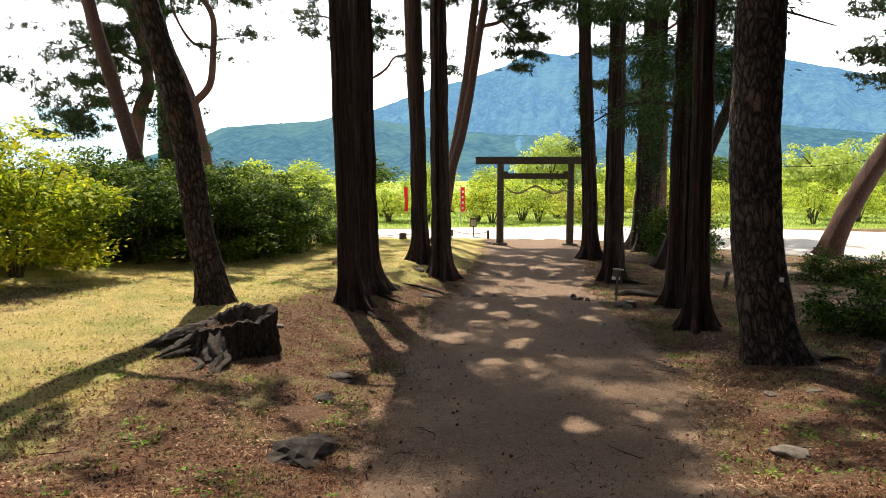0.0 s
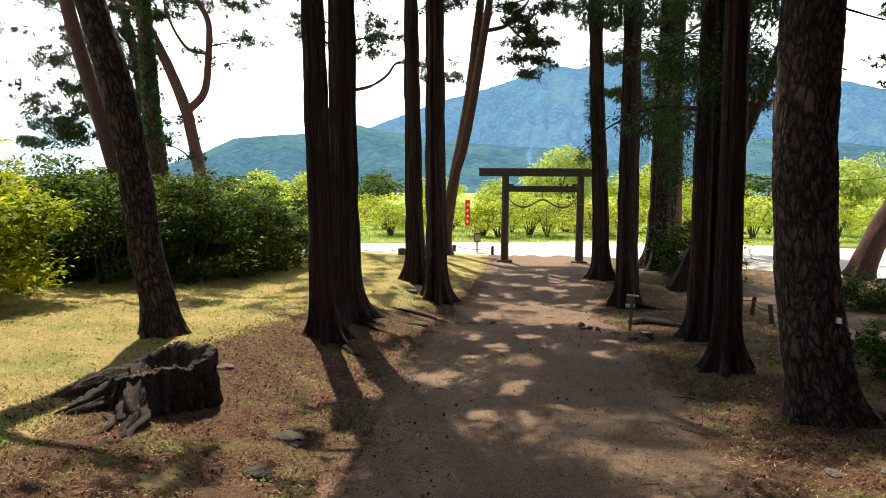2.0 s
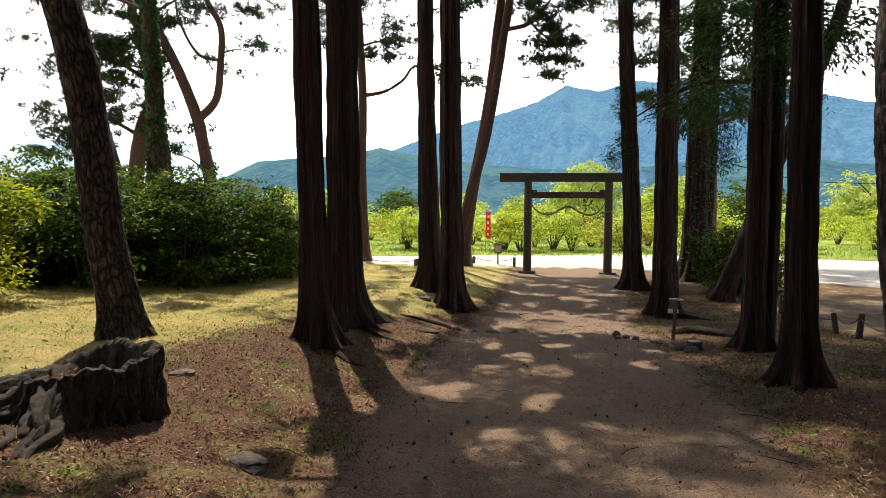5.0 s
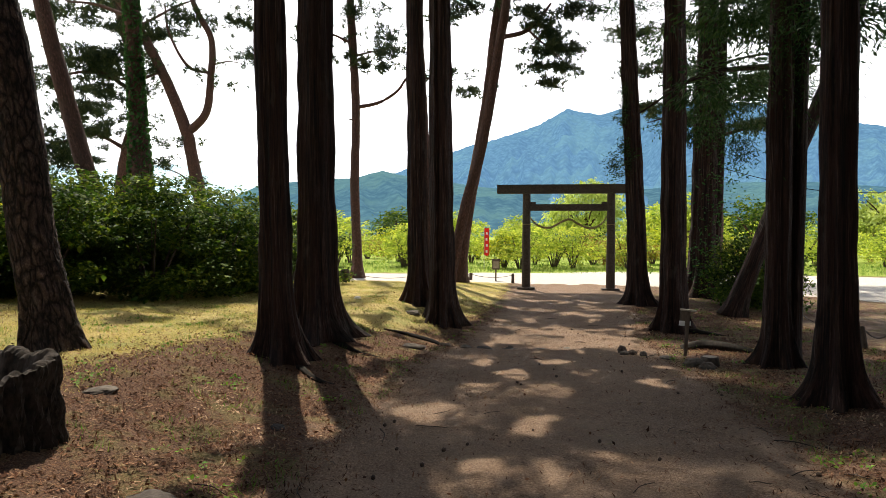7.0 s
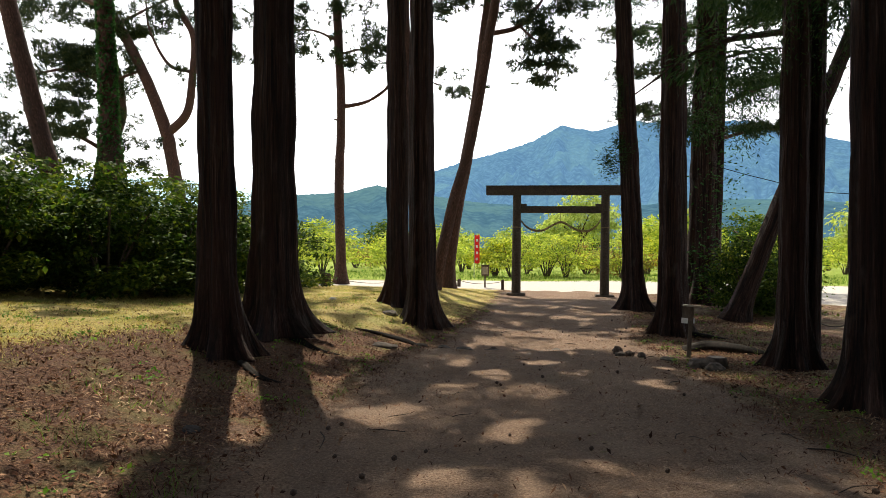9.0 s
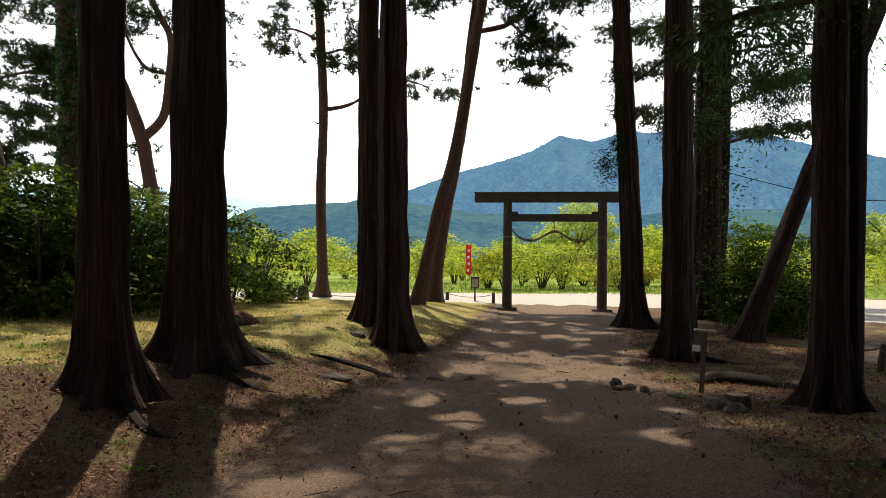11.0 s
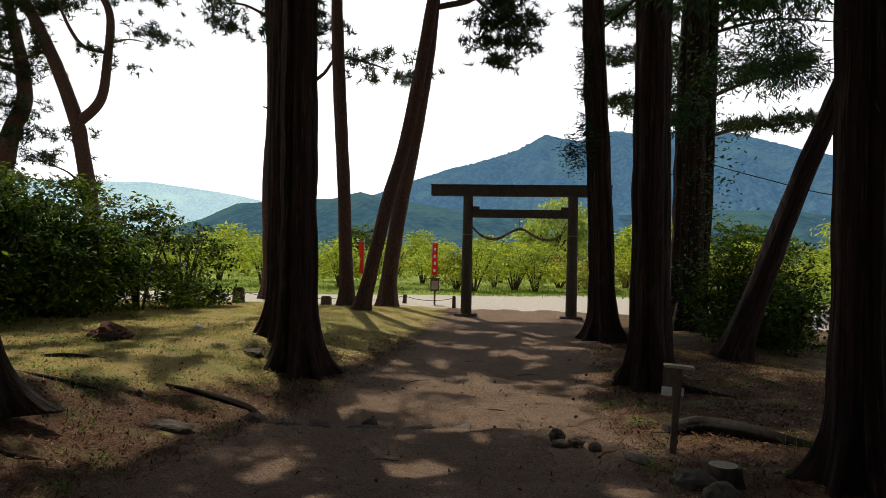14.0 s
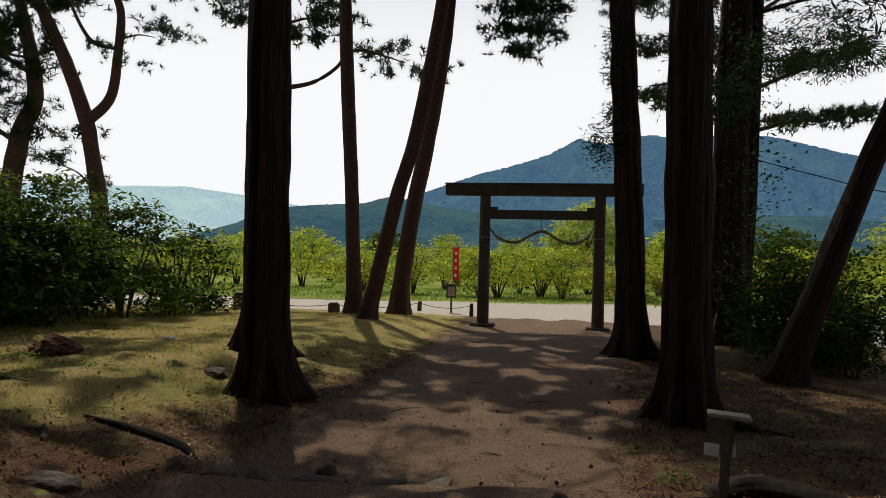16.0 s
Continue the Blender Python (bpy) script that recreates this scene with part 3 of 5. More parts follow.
def pine_pads(centres, r, spread=(1.0, 1.0, 0.34), each=22):
    """Flat pads of needle tufts round each limb end."""
    blobs = []
    for c, k in centres:
        for _ in range(each * 2):
            o = r.normal(size=3) * np.array([0.62, 0.62, 0.17]) * k
            s = r.uniform(0.13, 0.34) * k
            blobs.append((np.array(c) + o, (s * spread[0], s * spread[1], s * spread[2])))
    return blobs


def needle_crown(parent, blobs, density, seed, length=0.17, width=0.019, blades=7, mat="needles"):
    r = np.random.default_rng(seed)
    P, N = shell_points(blobs, density * 2.5, r, 0.3)
    keep = sunless(P)
    P, N = P[keep], unit(N[keep] + np.array([0, 0, 0.7]))
    return part("crown", needle_cloud("crown", P, N, MATS[mat], blades, length, width, seed), None, parent)


def cedar_crown(parent, x, y, z0, z1, rad, seed, density=2.8, leaf=0.24):
    """Tall narrow crown of drooping sprays on whorled boughs."""
    r = np.random.default_rng(seed)
    blobs = []
    n = int((z1 - z0) * 3.0)
    for k in range(n):
        t = k / n
        a = r.uniform(0, 6.28)
        d = rad * (1 - 0.55 * t) * r.uniform(0.3, 1.0) * min(1.0, 0.35 + 4.5 * t)
        s = r.uniform(0.5, 1.0) * (1.1 - 0.5 * t)
        blobs.append(((x + math.cos(a) * d, y + math.sin(a) * d, z0 + (z1 - z0) * t + r.normal() * 0.2), (s, s, s * 0.55)))
    P, N = shell_points(blobs, 6 * density, r, 0.3)
    P, N = spray(P, N, 14, 0.2, r)
    keep = sunless(P)
    P, N = P[keep], N[keep]
    return part("crown", leaf_cloud("crown", P, leaf * 0.55, MATS["cedarleaf"], 0.24, 0.2, 0.5, N, seed), None, parent)


def cedar_tree(x, y, lean, r0, height, seed, label, fork=(), crown=(8.0, 18.0, 2.2), segs=56, flare=1.05, boughs=6, step=0.12, fine=()):
    z = gz(x, y) - 0.06
    t = thing("cedar_tree", label, "tree", "cedars along the path", (x, y, z))
    H = height
    ctrl = [(x, y, z, r0 * 1.25), (x + lean[0] * 0.8, y + lean[1] * 0.8, z + 0.8, r0 * 1.07), (x + lean[0] * 2.5, y + lean[1] * 2.5, z + 2.5, r0),
            (x + lean[0] * 6, y + lean[1] * 6, z + 6, r0 * 0.9), (x + lean[0] * H, y + lean[1] * H, z + H, r0 * 0.3)]
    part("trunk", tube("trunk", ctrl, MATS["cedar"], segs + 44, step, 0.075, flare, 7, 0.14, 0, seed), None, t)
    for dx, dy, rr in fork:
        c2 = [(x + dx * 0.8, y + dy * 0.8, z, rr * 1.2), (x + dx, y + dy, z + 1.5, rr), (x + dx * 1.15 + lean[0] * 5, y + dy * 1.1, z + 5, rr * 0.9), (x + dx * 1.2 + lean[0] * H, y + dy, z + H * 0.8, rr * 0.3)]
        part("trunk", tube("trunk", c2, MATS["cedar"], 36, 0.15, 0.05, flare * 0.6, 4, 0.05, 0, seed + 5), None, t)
    r = np.random.default_rng(seed)
    for k in range(boughs):
        a, zz = r.uniform(0, 6.28), z + crown[0] + (crown[1] - crown[0]) * k / boughs * 0.8
        bx, by = x + lean[0] * (zz - z), y + lean[1] * (zz - z)
        L = crown[2] * 0.9
        grow_limb(t, [(bx, by, zz, 0.05), (bx + math.cos(a) * L * 0.5, by + math.sin(a) * L * 0.5, zz + 0.15, 0.035), (bx + math.cos(a) * L, by + math.sin(a) * L, zz - 0.25, 0.012)], MATS["cedar"], seed + k, "bough", 7, 0.3)
    if crown[2] > 0:
        cedar_crown(t, x + lean[0] * crown[0], y + lean[1] * crown[0], z + crown[0], z + crown[1], crown[2], seed, *fine)
    return t


def pine_tree(name, label, trunk, mat, limbs, pads, seed, segs=28, step=0.2, plates=0.0, flare=0.35, density=9.0, group="pines", tuft=0.17, each=22):
    """trunk: rows x, y, z, radius; limbs: rows like it; pads: ((x, y, z), size)."""
    x, y, z, _ = trunk[0]
    t = thing(name, label, "tree", group, (x, y, z))
    part("trunk", tube("trunk", trunk, mat, segs, step, 0.012, flare, 6, 0.09, plates, seed), None, t)
    for k, l in enumerate(limbs):
        grow_limb(t, l, mat if mat != MATS["pine"] else MATS["red"], seed + k, "limb", 12, 0.2)
    if pads:
        r = np.random.default_rng(seed)
        needle_crown(t, pine_pads(pads, r, each=each), density, seed, tuft)
    return t


CEDAR_LABEL = "tall cedar with ribbed red-brown bark and flared roots"
CEDARS = [
    cedar_tree(-1.78, 13.25, (-0.027, 0.0), 0.185, 17, 1, "slim cedar with fibrous bark beside a thicker one", (), (7.6, 17, 1.6)),
    cedar_tree(-1.73, 15.0, (-0.005, 0.0), 0.265, 19, 2, "thick cedar with deep ribs and spreading roots", (), (8.4, 19, 1.8)),
    cedar_tree(-0.70, 21.2, (-0.017, 0.0), 0.22, 18, 3, CEDAR_LABEL, (), (9.6, 18, 4.0), fine=(2.8, 0.32)),
    cedar_tree(-0.04, 19.4, (-0.012, 0.0), 0.25, 18, 4, CEDAR_LABEL, (), (8.3, 18, 3.6), flare=0.7, fine=(2.8, 0.32)),
    cedar_tree(5.30, 24.6, (-0.052, 0.0), 0.255, 18, 5, "cedar close to the gate with a side twig", (), (9.3, 18, 4.2), fine=(2.8, 0.32)),
    cedar_tree(4.82, 19.5, (-0.006, 0.0), 0.245, 18, 6, "tall dark cedar behind the wooden sign", (), (7.6, 18, 3.9), flare=0.8, fine=(3.8, 0.27)),
    cedar_tree(8.08, 27.9, (0.012, 0.0), 0.40, 20, 7, "double-stemmed cedar with leafy shoots on its trunk", ((0.42, 0.1, 0.2),), (5.6, 20, 3.9)),
    cedar_tree(5.05, 14.95, (0.0, 0.0), 0.165, 18, 8, "cedar with two stems grown together", ((0.27, 0.12, 0.125),), (4.4, 18, 3.4)),
    cedar_tree(4.60, 12.38, (-0.012, 0.0), 0.185, 17, 9, "smooth dark cedar with ribbed bark at the path's edge", (), (6.6, 17, 4.8), fine=(3.6, 0.28)),
]

# cedars added out of view behind and beside the walker, to block sky light
UNSEEN_CEDAR = cedar_tree(-3.0, -5.0, (0.0, 0.0), 0.26, 17, 50, "added unseen cedar with low boughs that blocks sky light", (), (1.6, 17, 3.6), 4, 0.5, 3, 0.6, (0.6, 1.15))
tagged(UNSEEN_CEDAR, group="grove cedars")
r_ = np.random.default_rng(77)
for x, y in [(-17, 3), (-18, 8), (-15, -1), (-12, -4), (-9, -6), (-6, -5.5), (0.5, -6), (3.5, -5.2), (7, -5), (10, -3), (12.5, 0), (14, 4), (10.8, 8.4), (12.4, 11.0), (15.5, 8), (17, 12), (-14, -8), (-10, -11), (-5, -11), (0, -12), (5, -11), (10, -9), (14, -5), (17, 0), (19, 6), (8.5, 1.5), (9.5, 5.0), (-8.5, -1.0)]:
    copy_thing(UNSEEN_CEDAR, pose(x + r_.uniform(-0.6, 0.6), y + r_.uniform(-0.6, 0.6), gz(x, y) - 0.06, 0, 0, r_.uniform(0, 360)))

# leafy side shoots on the cedar by the gate and on the double cedar
def shoots(parent, spots, seed, mat="cedarleaf", leaf=0.12, spread=0.16, n=70, droop=0.1):
    r = np.random.default_rng(seed)
    P = np.concatenate([np.array(c) + r.normal(size=(n, 3)) * spread * np.array([1, 1, 1.2]) * k for c, k in spots])
    tagged(part("foliage", leaf_cloud("foliage", P, leaf, MATS[mat], 0.4 if mat == "ivy" else 0.16, 0.3, droop, None, seed), None, parent, "green leafy shoots on the trunk"), kind="stuff")


shoots(CEDARS[4], [((4.80, 24.5, 3.9), 1.2), ((4.62, 24.5, 3.75), 1.1), ((4.50, 24.5, 4.0), 0.8), ((4.88, 24.4, 4.2), 0.9), ((4.80, 24.5, 4.5), 0.7), ((4.80, 24.5, 5.2), 0.6), ((4.76, 24.5, 5.6), 0.7), ((4.80, 24.5, 6.0), 0.6)], 71, n=230)
shoots(CEDARS[6], [((8.2, 27.0, 2.6), 2.0), ((8.5, 27.0, 3.6), 1.8), ((8.3, 27.0, 1.6), 2.2), ((7.7, 26.9, 1.0), 2.0), ((8.4, 26.9, 4.8), 2.0), ((8.3, 26.9, 0.7), 2.2), ((7.4, 27, 6.2), 2.4), ((8.6, 27, 6.4), 2.6)], 72, "ivy", 0.12, 0.2, 130)
shoots(CEDARS[7], [((4.55, 15.1, 3.25), 0.9), ((4.47, 15.1, 3.55), 1.1), ((4.6, 15.0, 3.9), 1.3), ((5.2, 15.1, 3.9), 1.6), ((5.4, 14.3, 4.2), 1.6), ((4.45, 14.5, 4.4), 1.5), ((5.3, 14.4, 4.8), 2.2), ((4.8, 14.3, 5.0), 2.0), ((5.5, 14.7, 5.3), 2.4)], 73, "cedarleaf", 0.075, 0.14, 620, 0.9)

# the plated pine beside the lawn and the one at the path
zA = gz(-4.08, 12.25) - 0.05
pine_tree("pine_tree", "leaning pine with plated bark on the sunlit lawn",
          [(-4.08, 12.25, zA, 0.31), (-4.17, 12.25, zA + 0.6, 0.255), (-4.32, 12.25, zA + 1.4, 0.24), (-4.56, 12.25, zA + 3.3, 0.23), (-5.06, 12.25, zA + 5.2, 0.215), (-6.1, 12.3, zA + 8.5, 0.22), (-7.2, 12.6, zA + 12, 0.1)],
          MATS["pine"], [[(-5.6, 12.25, zA + 7.0, 0.09), (-4.9, 12.6, zA + 8.4, 0.06), (-4.1, 13.0, zA + 9.2, 0.03)], [(-6.5, 12.4, zA + 9.6, 0.09), (-8.0, 12.0, zA + 10.6, 0.05), (-9.0, 12.0, zA + 11.0, 0.03)]],
          [((-4.1, 13.0, zA + 9.4), 0.7), ((-9.0, 12.0, zA + 11.2), 1.1), ((-7.2, 12.6, zA + 12.2), 1.4), ((-6.2, 11.6, zA + 11.4), 1.2)], 21, 110, 0.04, 0.010, 0.3)
zB = gz(4.82, 9.8) - 0.06
def moved(rows, dx, dy):
    """Control rows or pads, shifted on the plan."""
    return [((p[0][0] + dx, p[0][1] + dy, p[0][2]), p[1]) if len(p) == 2 else (p[0] + dx, p[1] + dy, *p[2:]) for p in rows]


# most of its needle pads are unseen, added overhead to block sun and sky
pine_tree("pine_tree", "big pine with thick plated bark and a small white tag",
          moved([(4.62, 9.4, zB, 0.46), (4.5, 9.4, zB + 0.45, 0.38), (4.33, 9.4, zB + 1.3, 0.34), (4.19, 9.4, zB + 2.7, 0.33), (4.16, 9.4, zB + 4.9, 0.325), (4.35, 9.5, zB + 9, 0.26), (4.4, 9.6, zB + 14, 0.1)], 0.2, 0.4),
          MATS["pine"], [moved(l, 0.2, 0.4) for l in ([(4.3, 9.45, zB + 8.0, 0.09), (5.4, 10.2, zB + 8.8, 0.06), (6.4, 10.6, zB + 9.3, 0.03)], [(4.35, 9.5, zB + 9.5, 0.09), (3.2, 9.0, zB + 10.4, 0.05), (2.4, 8.7, zB + 10.8, 0.03)])],
          [((6.6, 11.0, zB + 9.5), 1.1), ((2.6, 9.1, zB + 11), 1.1), ((4.6, 10, zB + 14), 1.7), ((5.0, 8.4, zB + 12), 1.6), ((6.2, 11.6, zB + 11), 1.6), ((3.4, 11.4, zB + 12), 1.6), ((7.4, 12.6, zB + 12), 1.6), ((5.6, 13.4, zB + 13), 1.6), ((2.2, 10.2, zB + 12.5), 1.5), ((8.6, 11.2, zB + 12), 1.6), ((7.0, 9.6, zB + 12.6), 1.5),
           ((4.2, 13.2, zB + 11.5), 1.6), ((3.0, 13.0, zB + 13), 1.5), ((6.6, 14.2, zB + 12), 1.6), ((4.6, 11.8, zB + 13.6), 1.6), ((6.5, 7.0, zB + 12), 1.8), ((4.8, 6.2, zB + 13), 1.8), ((8.0, 8.5, zB + 13), 1.8), ((7.5, 5.5, zB + 12.5), 1.8)], 22, 140, 0.035, 0.012, 0.28, 15)

# pines behind the hedge
def up(x, y):
    return gz(x, y) - 0.05


# its last four pads are unseen, added to shade the lawn
pine_tree("pine_tree", "slim reddish pine leaning away behind the hedge",
          [(-9.9, 24.8, up(-9.9, 24.8), 0.30), (-10.5, 24.8, 2.2, 0.27), (-11.2, 24.8, 4.8, 0.25), (-12.2, 24.8, 8.6, 0.22), (-13.0, 24.8, 12.5, 0.14)], MATS["red"],
          [[(-12.0, 24.2, 9.2, 0.08), (-10.8, 24.0, 10.2, 0.05), (-10.0, 24.0, 10.6, 0.03)]], [((-10.0, 24.0, 10.8), 1.2), ((-12.8, 24.4, 12.6), 1.6), ((-14.0, 24.0, 11.6), 1.2), ((-8.6, 23.0, 13.0), 1.6), ((-7.0, 24.2, 13.6), 1.5), ((-6.4, 22.4, 13.4), 1.5), ((-9.6, 26.0, 13.8), 1.6)], 23)
ivy_tree = pine_tree("pine_tree", "straight pine whose trunk is wrapped in green ivy",
                     [(-11.1, 28.5, up(-11.1, 28.5), 0.52), (-11.1, 28.5, 3.6, 0.42), (-11.2, 28.5, 6.0, 0.27), (-11.4, 28.5, 10.0, 0.23), (-11.5, 28.6, 15, 0.14)], MATS["red"],
                     [[(-11.3, 28.5, 9.4, 0.08), (-12.8, 28.8, 10.0, 0.05), (-14.0, 29.0, 10.2, 0.03)], [(-11.4, 28.5, 10.6, 0.08), (-10.0, 29.0, 11.4, 0.05), (-8.8, 29.2, 11.6, 0.03)]],
                     [((-14.0, 29.0, 10.4), 1.1), ((-12.6, 28.8, 10.4), 0.8), ((-8.8, 29.2, 11.8), 1.2), ((-11.5, 28.6, 15), 1.6)], 24)
r_ = np.random.default_rng(5)
zz = r_.uniform(3.3, 11.5, 2600)
aa = r_.uniform(0, 6.28, 2600)
rr = np.interp(zz, [3.2, 6.0, 10.0, 15], [0.45, 0.30, 0.26, 0.16])
ip = np.stack([np.interp(zz, [3.6, 6.0, 10.0], [-11.1, -11.2, -11.4]) + np.cos(aa) * rr, 28.5 + np.sin(aa) * rr, zz], 1)
tagged(part("ivy", leaf_cloud("ivy", ip, 0.14, MATS["ivy"], 0.8, 0.2, 0.6, np.stack([np.cos(aa), np.sin(aa), 0 * aa], 1), 6), None, ivy_tree, "green climbing ivy leaves"), kind="stuff")
# forked pine, farther back
FX, FY = -13.5, 37.9
pine_tree("pine_tree", "old forked pine with two curving limbs",
          [(-12.6, FY, 0.2, 0.390), (-12.75, FY, 3.0, 0.328), (-13.2, FY, 5.6, 0.289), (-13.5, FY, 6.9, 0.281), (-14.5, FY, 9.4, 0.250), (-15.8, FY, 11.8, 0.218), (-17.4, FY, 14.2, 0.156), (-18.6, FY, 17, 0.078)], MATS["red"],
          [[(-13.45, FY, 6.7, 0.211), (-12.5, FY, 7.7, 0.195), (-12.25, FY, 9.4, 0.172), (-12.2, FY, 11.2, 0.156), (-12.9, FY, 12.6, 0.133), (-13.6, FY, 14.4, 0.078)],
           [(-12.25, FY, 9.6, 0.062), (-13.4, FY, 10.0, 0.078), (-14.3, FY, 11.6, 0.055), (-14.5, FY, 13, 0.039)],
           [(-12.2, FY, 10.0, 0.047), (-11.3, FY - 0.3, 10.1, 0.031), (-10.6, FY - 0.3, 10.0, 0.016)],
           [(-14.7, FY, 9.7, 0.078), (-16.2, FY, 9.3, 0.055), (-18.2, FY, 9.9, 0.031)], [(-15.8, FY, 11.9, 0.078), (-13.6, FY + 0.5, 13.2, 0.047), (-11.2, FY + 0.5, 13.6, 0.023)],
           [(-12.75, FY, 3.6, 0.055), (-13.6, FY, 4.6, 0.039), (-14.4, FY, 5.0, 0.023)]],
          [((-10.7, FY - 0.3, 10.3), 1.0), ((-11.8, FY, 9.2), 0.7), ((-13.9, FY, 14.6), 1.6), ((-11.0, FY + 0.5, 13.9), 1.5), ((-9.6, FY + 0.5, 13.7), 1.1), ((-18.4, FY, 10.2), 1.5), ((-16.5, FY, 9.7), 1.1),
           ((-18.4, FY, 16.8), 2.0), ((-16.2, FY, 14.6), 1.4), ((-14.5, FY, 5.3), 1.0), ((-13.4, FY, 4.3), 0.7), ((-15.4, FY, 6.2), 0.9), ((-15.5, FY, 9.0), 1.1), ((-16.5, FY, 10.6), 1.3), ((-15.0, FY + 0.4, 11.6), 1.1), ((-16.2, FY, 7.4), 1.2), ((-17.4, FY, 8.6), 1.3), ((-14.2, FY, 12.6), 1.1), ((-17.8, FY, 12.4), 1.4), ((-12.8, FY, 15.4), 1.4), ((-20.2, FY, 12.4), 1.6), ((-14.4, FY, 11.8), 0.8), ((-13.3, FY, 12.2), 1.0), ((-11.4, FY, 12.1), 1.0), ((-10.3, FY, 12.2), 0.9), ((-12.6, FY, 9.7), 0.6), ((-15.0, FY, 9.7), 0.9), ((-13.8, FY, 6.3), 0.8), ((-16.0, FY, 11.6), 1.1)], 25, tuft=0.24, density=7)
pine_tree("pine_tree", "dark pine with drooping boughs beyond the hedge",
          [(-17.0, 38.5, 0.2, 0.45), (-17.0, 38.5, 3.5, 0.40), (-16.6, 38.5, 6.2, 0.36), (-16.0, 38.5, 8.0, 0.3), (-16.6, 38.5, 11, 0.24), (-17.5, 38.5, 14, 0.1)], MATS["red"],
          [[(-16.7, 38.5, 6.0, 0.12), (-18.4, 38.0, 6.8, 0.08), (-20.0, 37.6, 6.0, 0.04)], [(-16.2, 38.5, 8.8, 0.12), (-18.2, 38.2, 9.8, 0.08), (-20.5, 38, 9.4, 0.04)]],
          [((-18.4, 38.0, 6.9), 1.2), ((-20.0, 37.6, 6.0), 1.3), ((-21.0, 37.4, 5.0), 1.0), ((-19.2, 37.8, 5.4), 0.9), ((-18.4, 38.2, 9.8), 1.3), ((-20.6, 38, 9.4), 1.3), ((-19.4, 38, 8.0), 1.2), ((-17.5, 38.5, 13.6), 1.8), ((-21.8, 38, 7.2), 1.1), ((-19.0, 38, 7.9), 1.1), ((-18.0, 38, 8.9), 1.1), ((-20.6, 38, 6.6), 1.1), ((-17.4, 38, 6.7), 1.0), ((-18.3, 38, 10.7), 1.2), ((-22.8, 38, 10.8), 0.9), ((-19.6, 38, 5.6), 0.9), ((-17.6, 38, 10.4), 1.0)], 26, tuft=0.24, density=8)
pine_tree("pine_tree", "pine with long level boughs past the lawn",
          [(-15.5, 19.0, up(-15.5, 19), 0.3), (-15.4, 19, 5, 0.25), (-15.6, 19, 9, 0.15)], MATS["red"],
          [[(-15.4, 19, 5.0, 0.08), (-13.6, 18.8, 5.6, 0.05), (-11.6, 18.6, 5.5, 0.02)], [(-15.5, 19, 7.0, 0.08), (-13.0, 18.8, 7.9, 0.05), (-10.6, 18.6, 7.9, 0.02)], [(-15.4, 19, 3.4, 0.08), (-13.8, 18.8, 3.9, 0.05), (-12.0, 18.6, 3.8, 0.02)]],
          [((-12.4, 18.7, 5.7), 0.7), ((-11.2, 18.6, 5.5), 0.6), ((-12.0, 18.7, 8.0), 0.8), ((-10.6, 18.6, 8.0), 0.7), ((-12.4, 18.6, 3.9), 0.7), ((-15.6, 19, 9.2), 1.2)], 27)

# slim pines near the lane
zT = up(-4.45, 34.2)
pine_tree("pine_tree", "slim straight pine with one long bare bough",
          [(-4.45, 34.2, zT, 0.30), (-4.45, 34.2, 1.0, 0.21), (-4.6, 34.4, 4.0, 0.195), (-4.62, 34.8, 7.4, 0.18), (-4.9, 35.0, 12, 0.17), (-5.0, 35, 16, 0.08)], MATS["red"],
          [[(-4.6, 34.8, 7.4, 0.09), (-3.6, 34.8, 7.6, 0.07), (-2.8, 34.8, 8.1, 0.06), (-2.3, 34.8, 8.7, 0.05), (-1.4, 34.8, 8.6, 0.04), (-0.4, 34.8, 8.3, 0.02)], [(-4.85, 34.9, 10.2, 0.06), (-5.8, 34.8, 10.6, 0.04), (-6.8, 34.8, 10.6, 0.02)],
           [(-4.85, 34.9, 9.6, 0.06), (-3.9, 34.8, 9.8, 0.04), (-3.2, 34.8, 9.9, 0.02)], [(-4.62, 34.8, 6.8, 0.05), (-4.95, 34.8, 6.9, 0.02)]],
          [((-1.3, 34.8, 8.6), 0.75), ((-0.5, 34.8, 8.7), 0.75), ((0.1, 34.8, 8.1), 0.6), ((-1.0, 34.8, 8.0), 0.6), ((-6.6, 34.8, 10.7), 1.0), ((-5.6, 34.8, 10.4), 0.7), ((-3.4, 34.8, 9.8), 0.7), ((-4.4, 34.8, 11.6), 0.9), ((-6.2, 35, 12.8), 1.1), ((-3.4, 35, 13.0), 1.1), ((-5, 35, 16), 1.8), ((-6.2, 34.8, 9.9), 0.8), ((-5.5, 34.8, 9.6), 0.6), ((-4.2, 34.8, 9.3), 0.6), ((-3.5, 34.8, 9.1), 0.6), ((-3.3, 34.8, 10.6), 0.8), ((-2.7, 34.8, 9.9), 0.6), ((-5.9, 34.8, 11.4), 0.9)], 31, tuft=0.22)
zT = up(-0.95, 29.7)
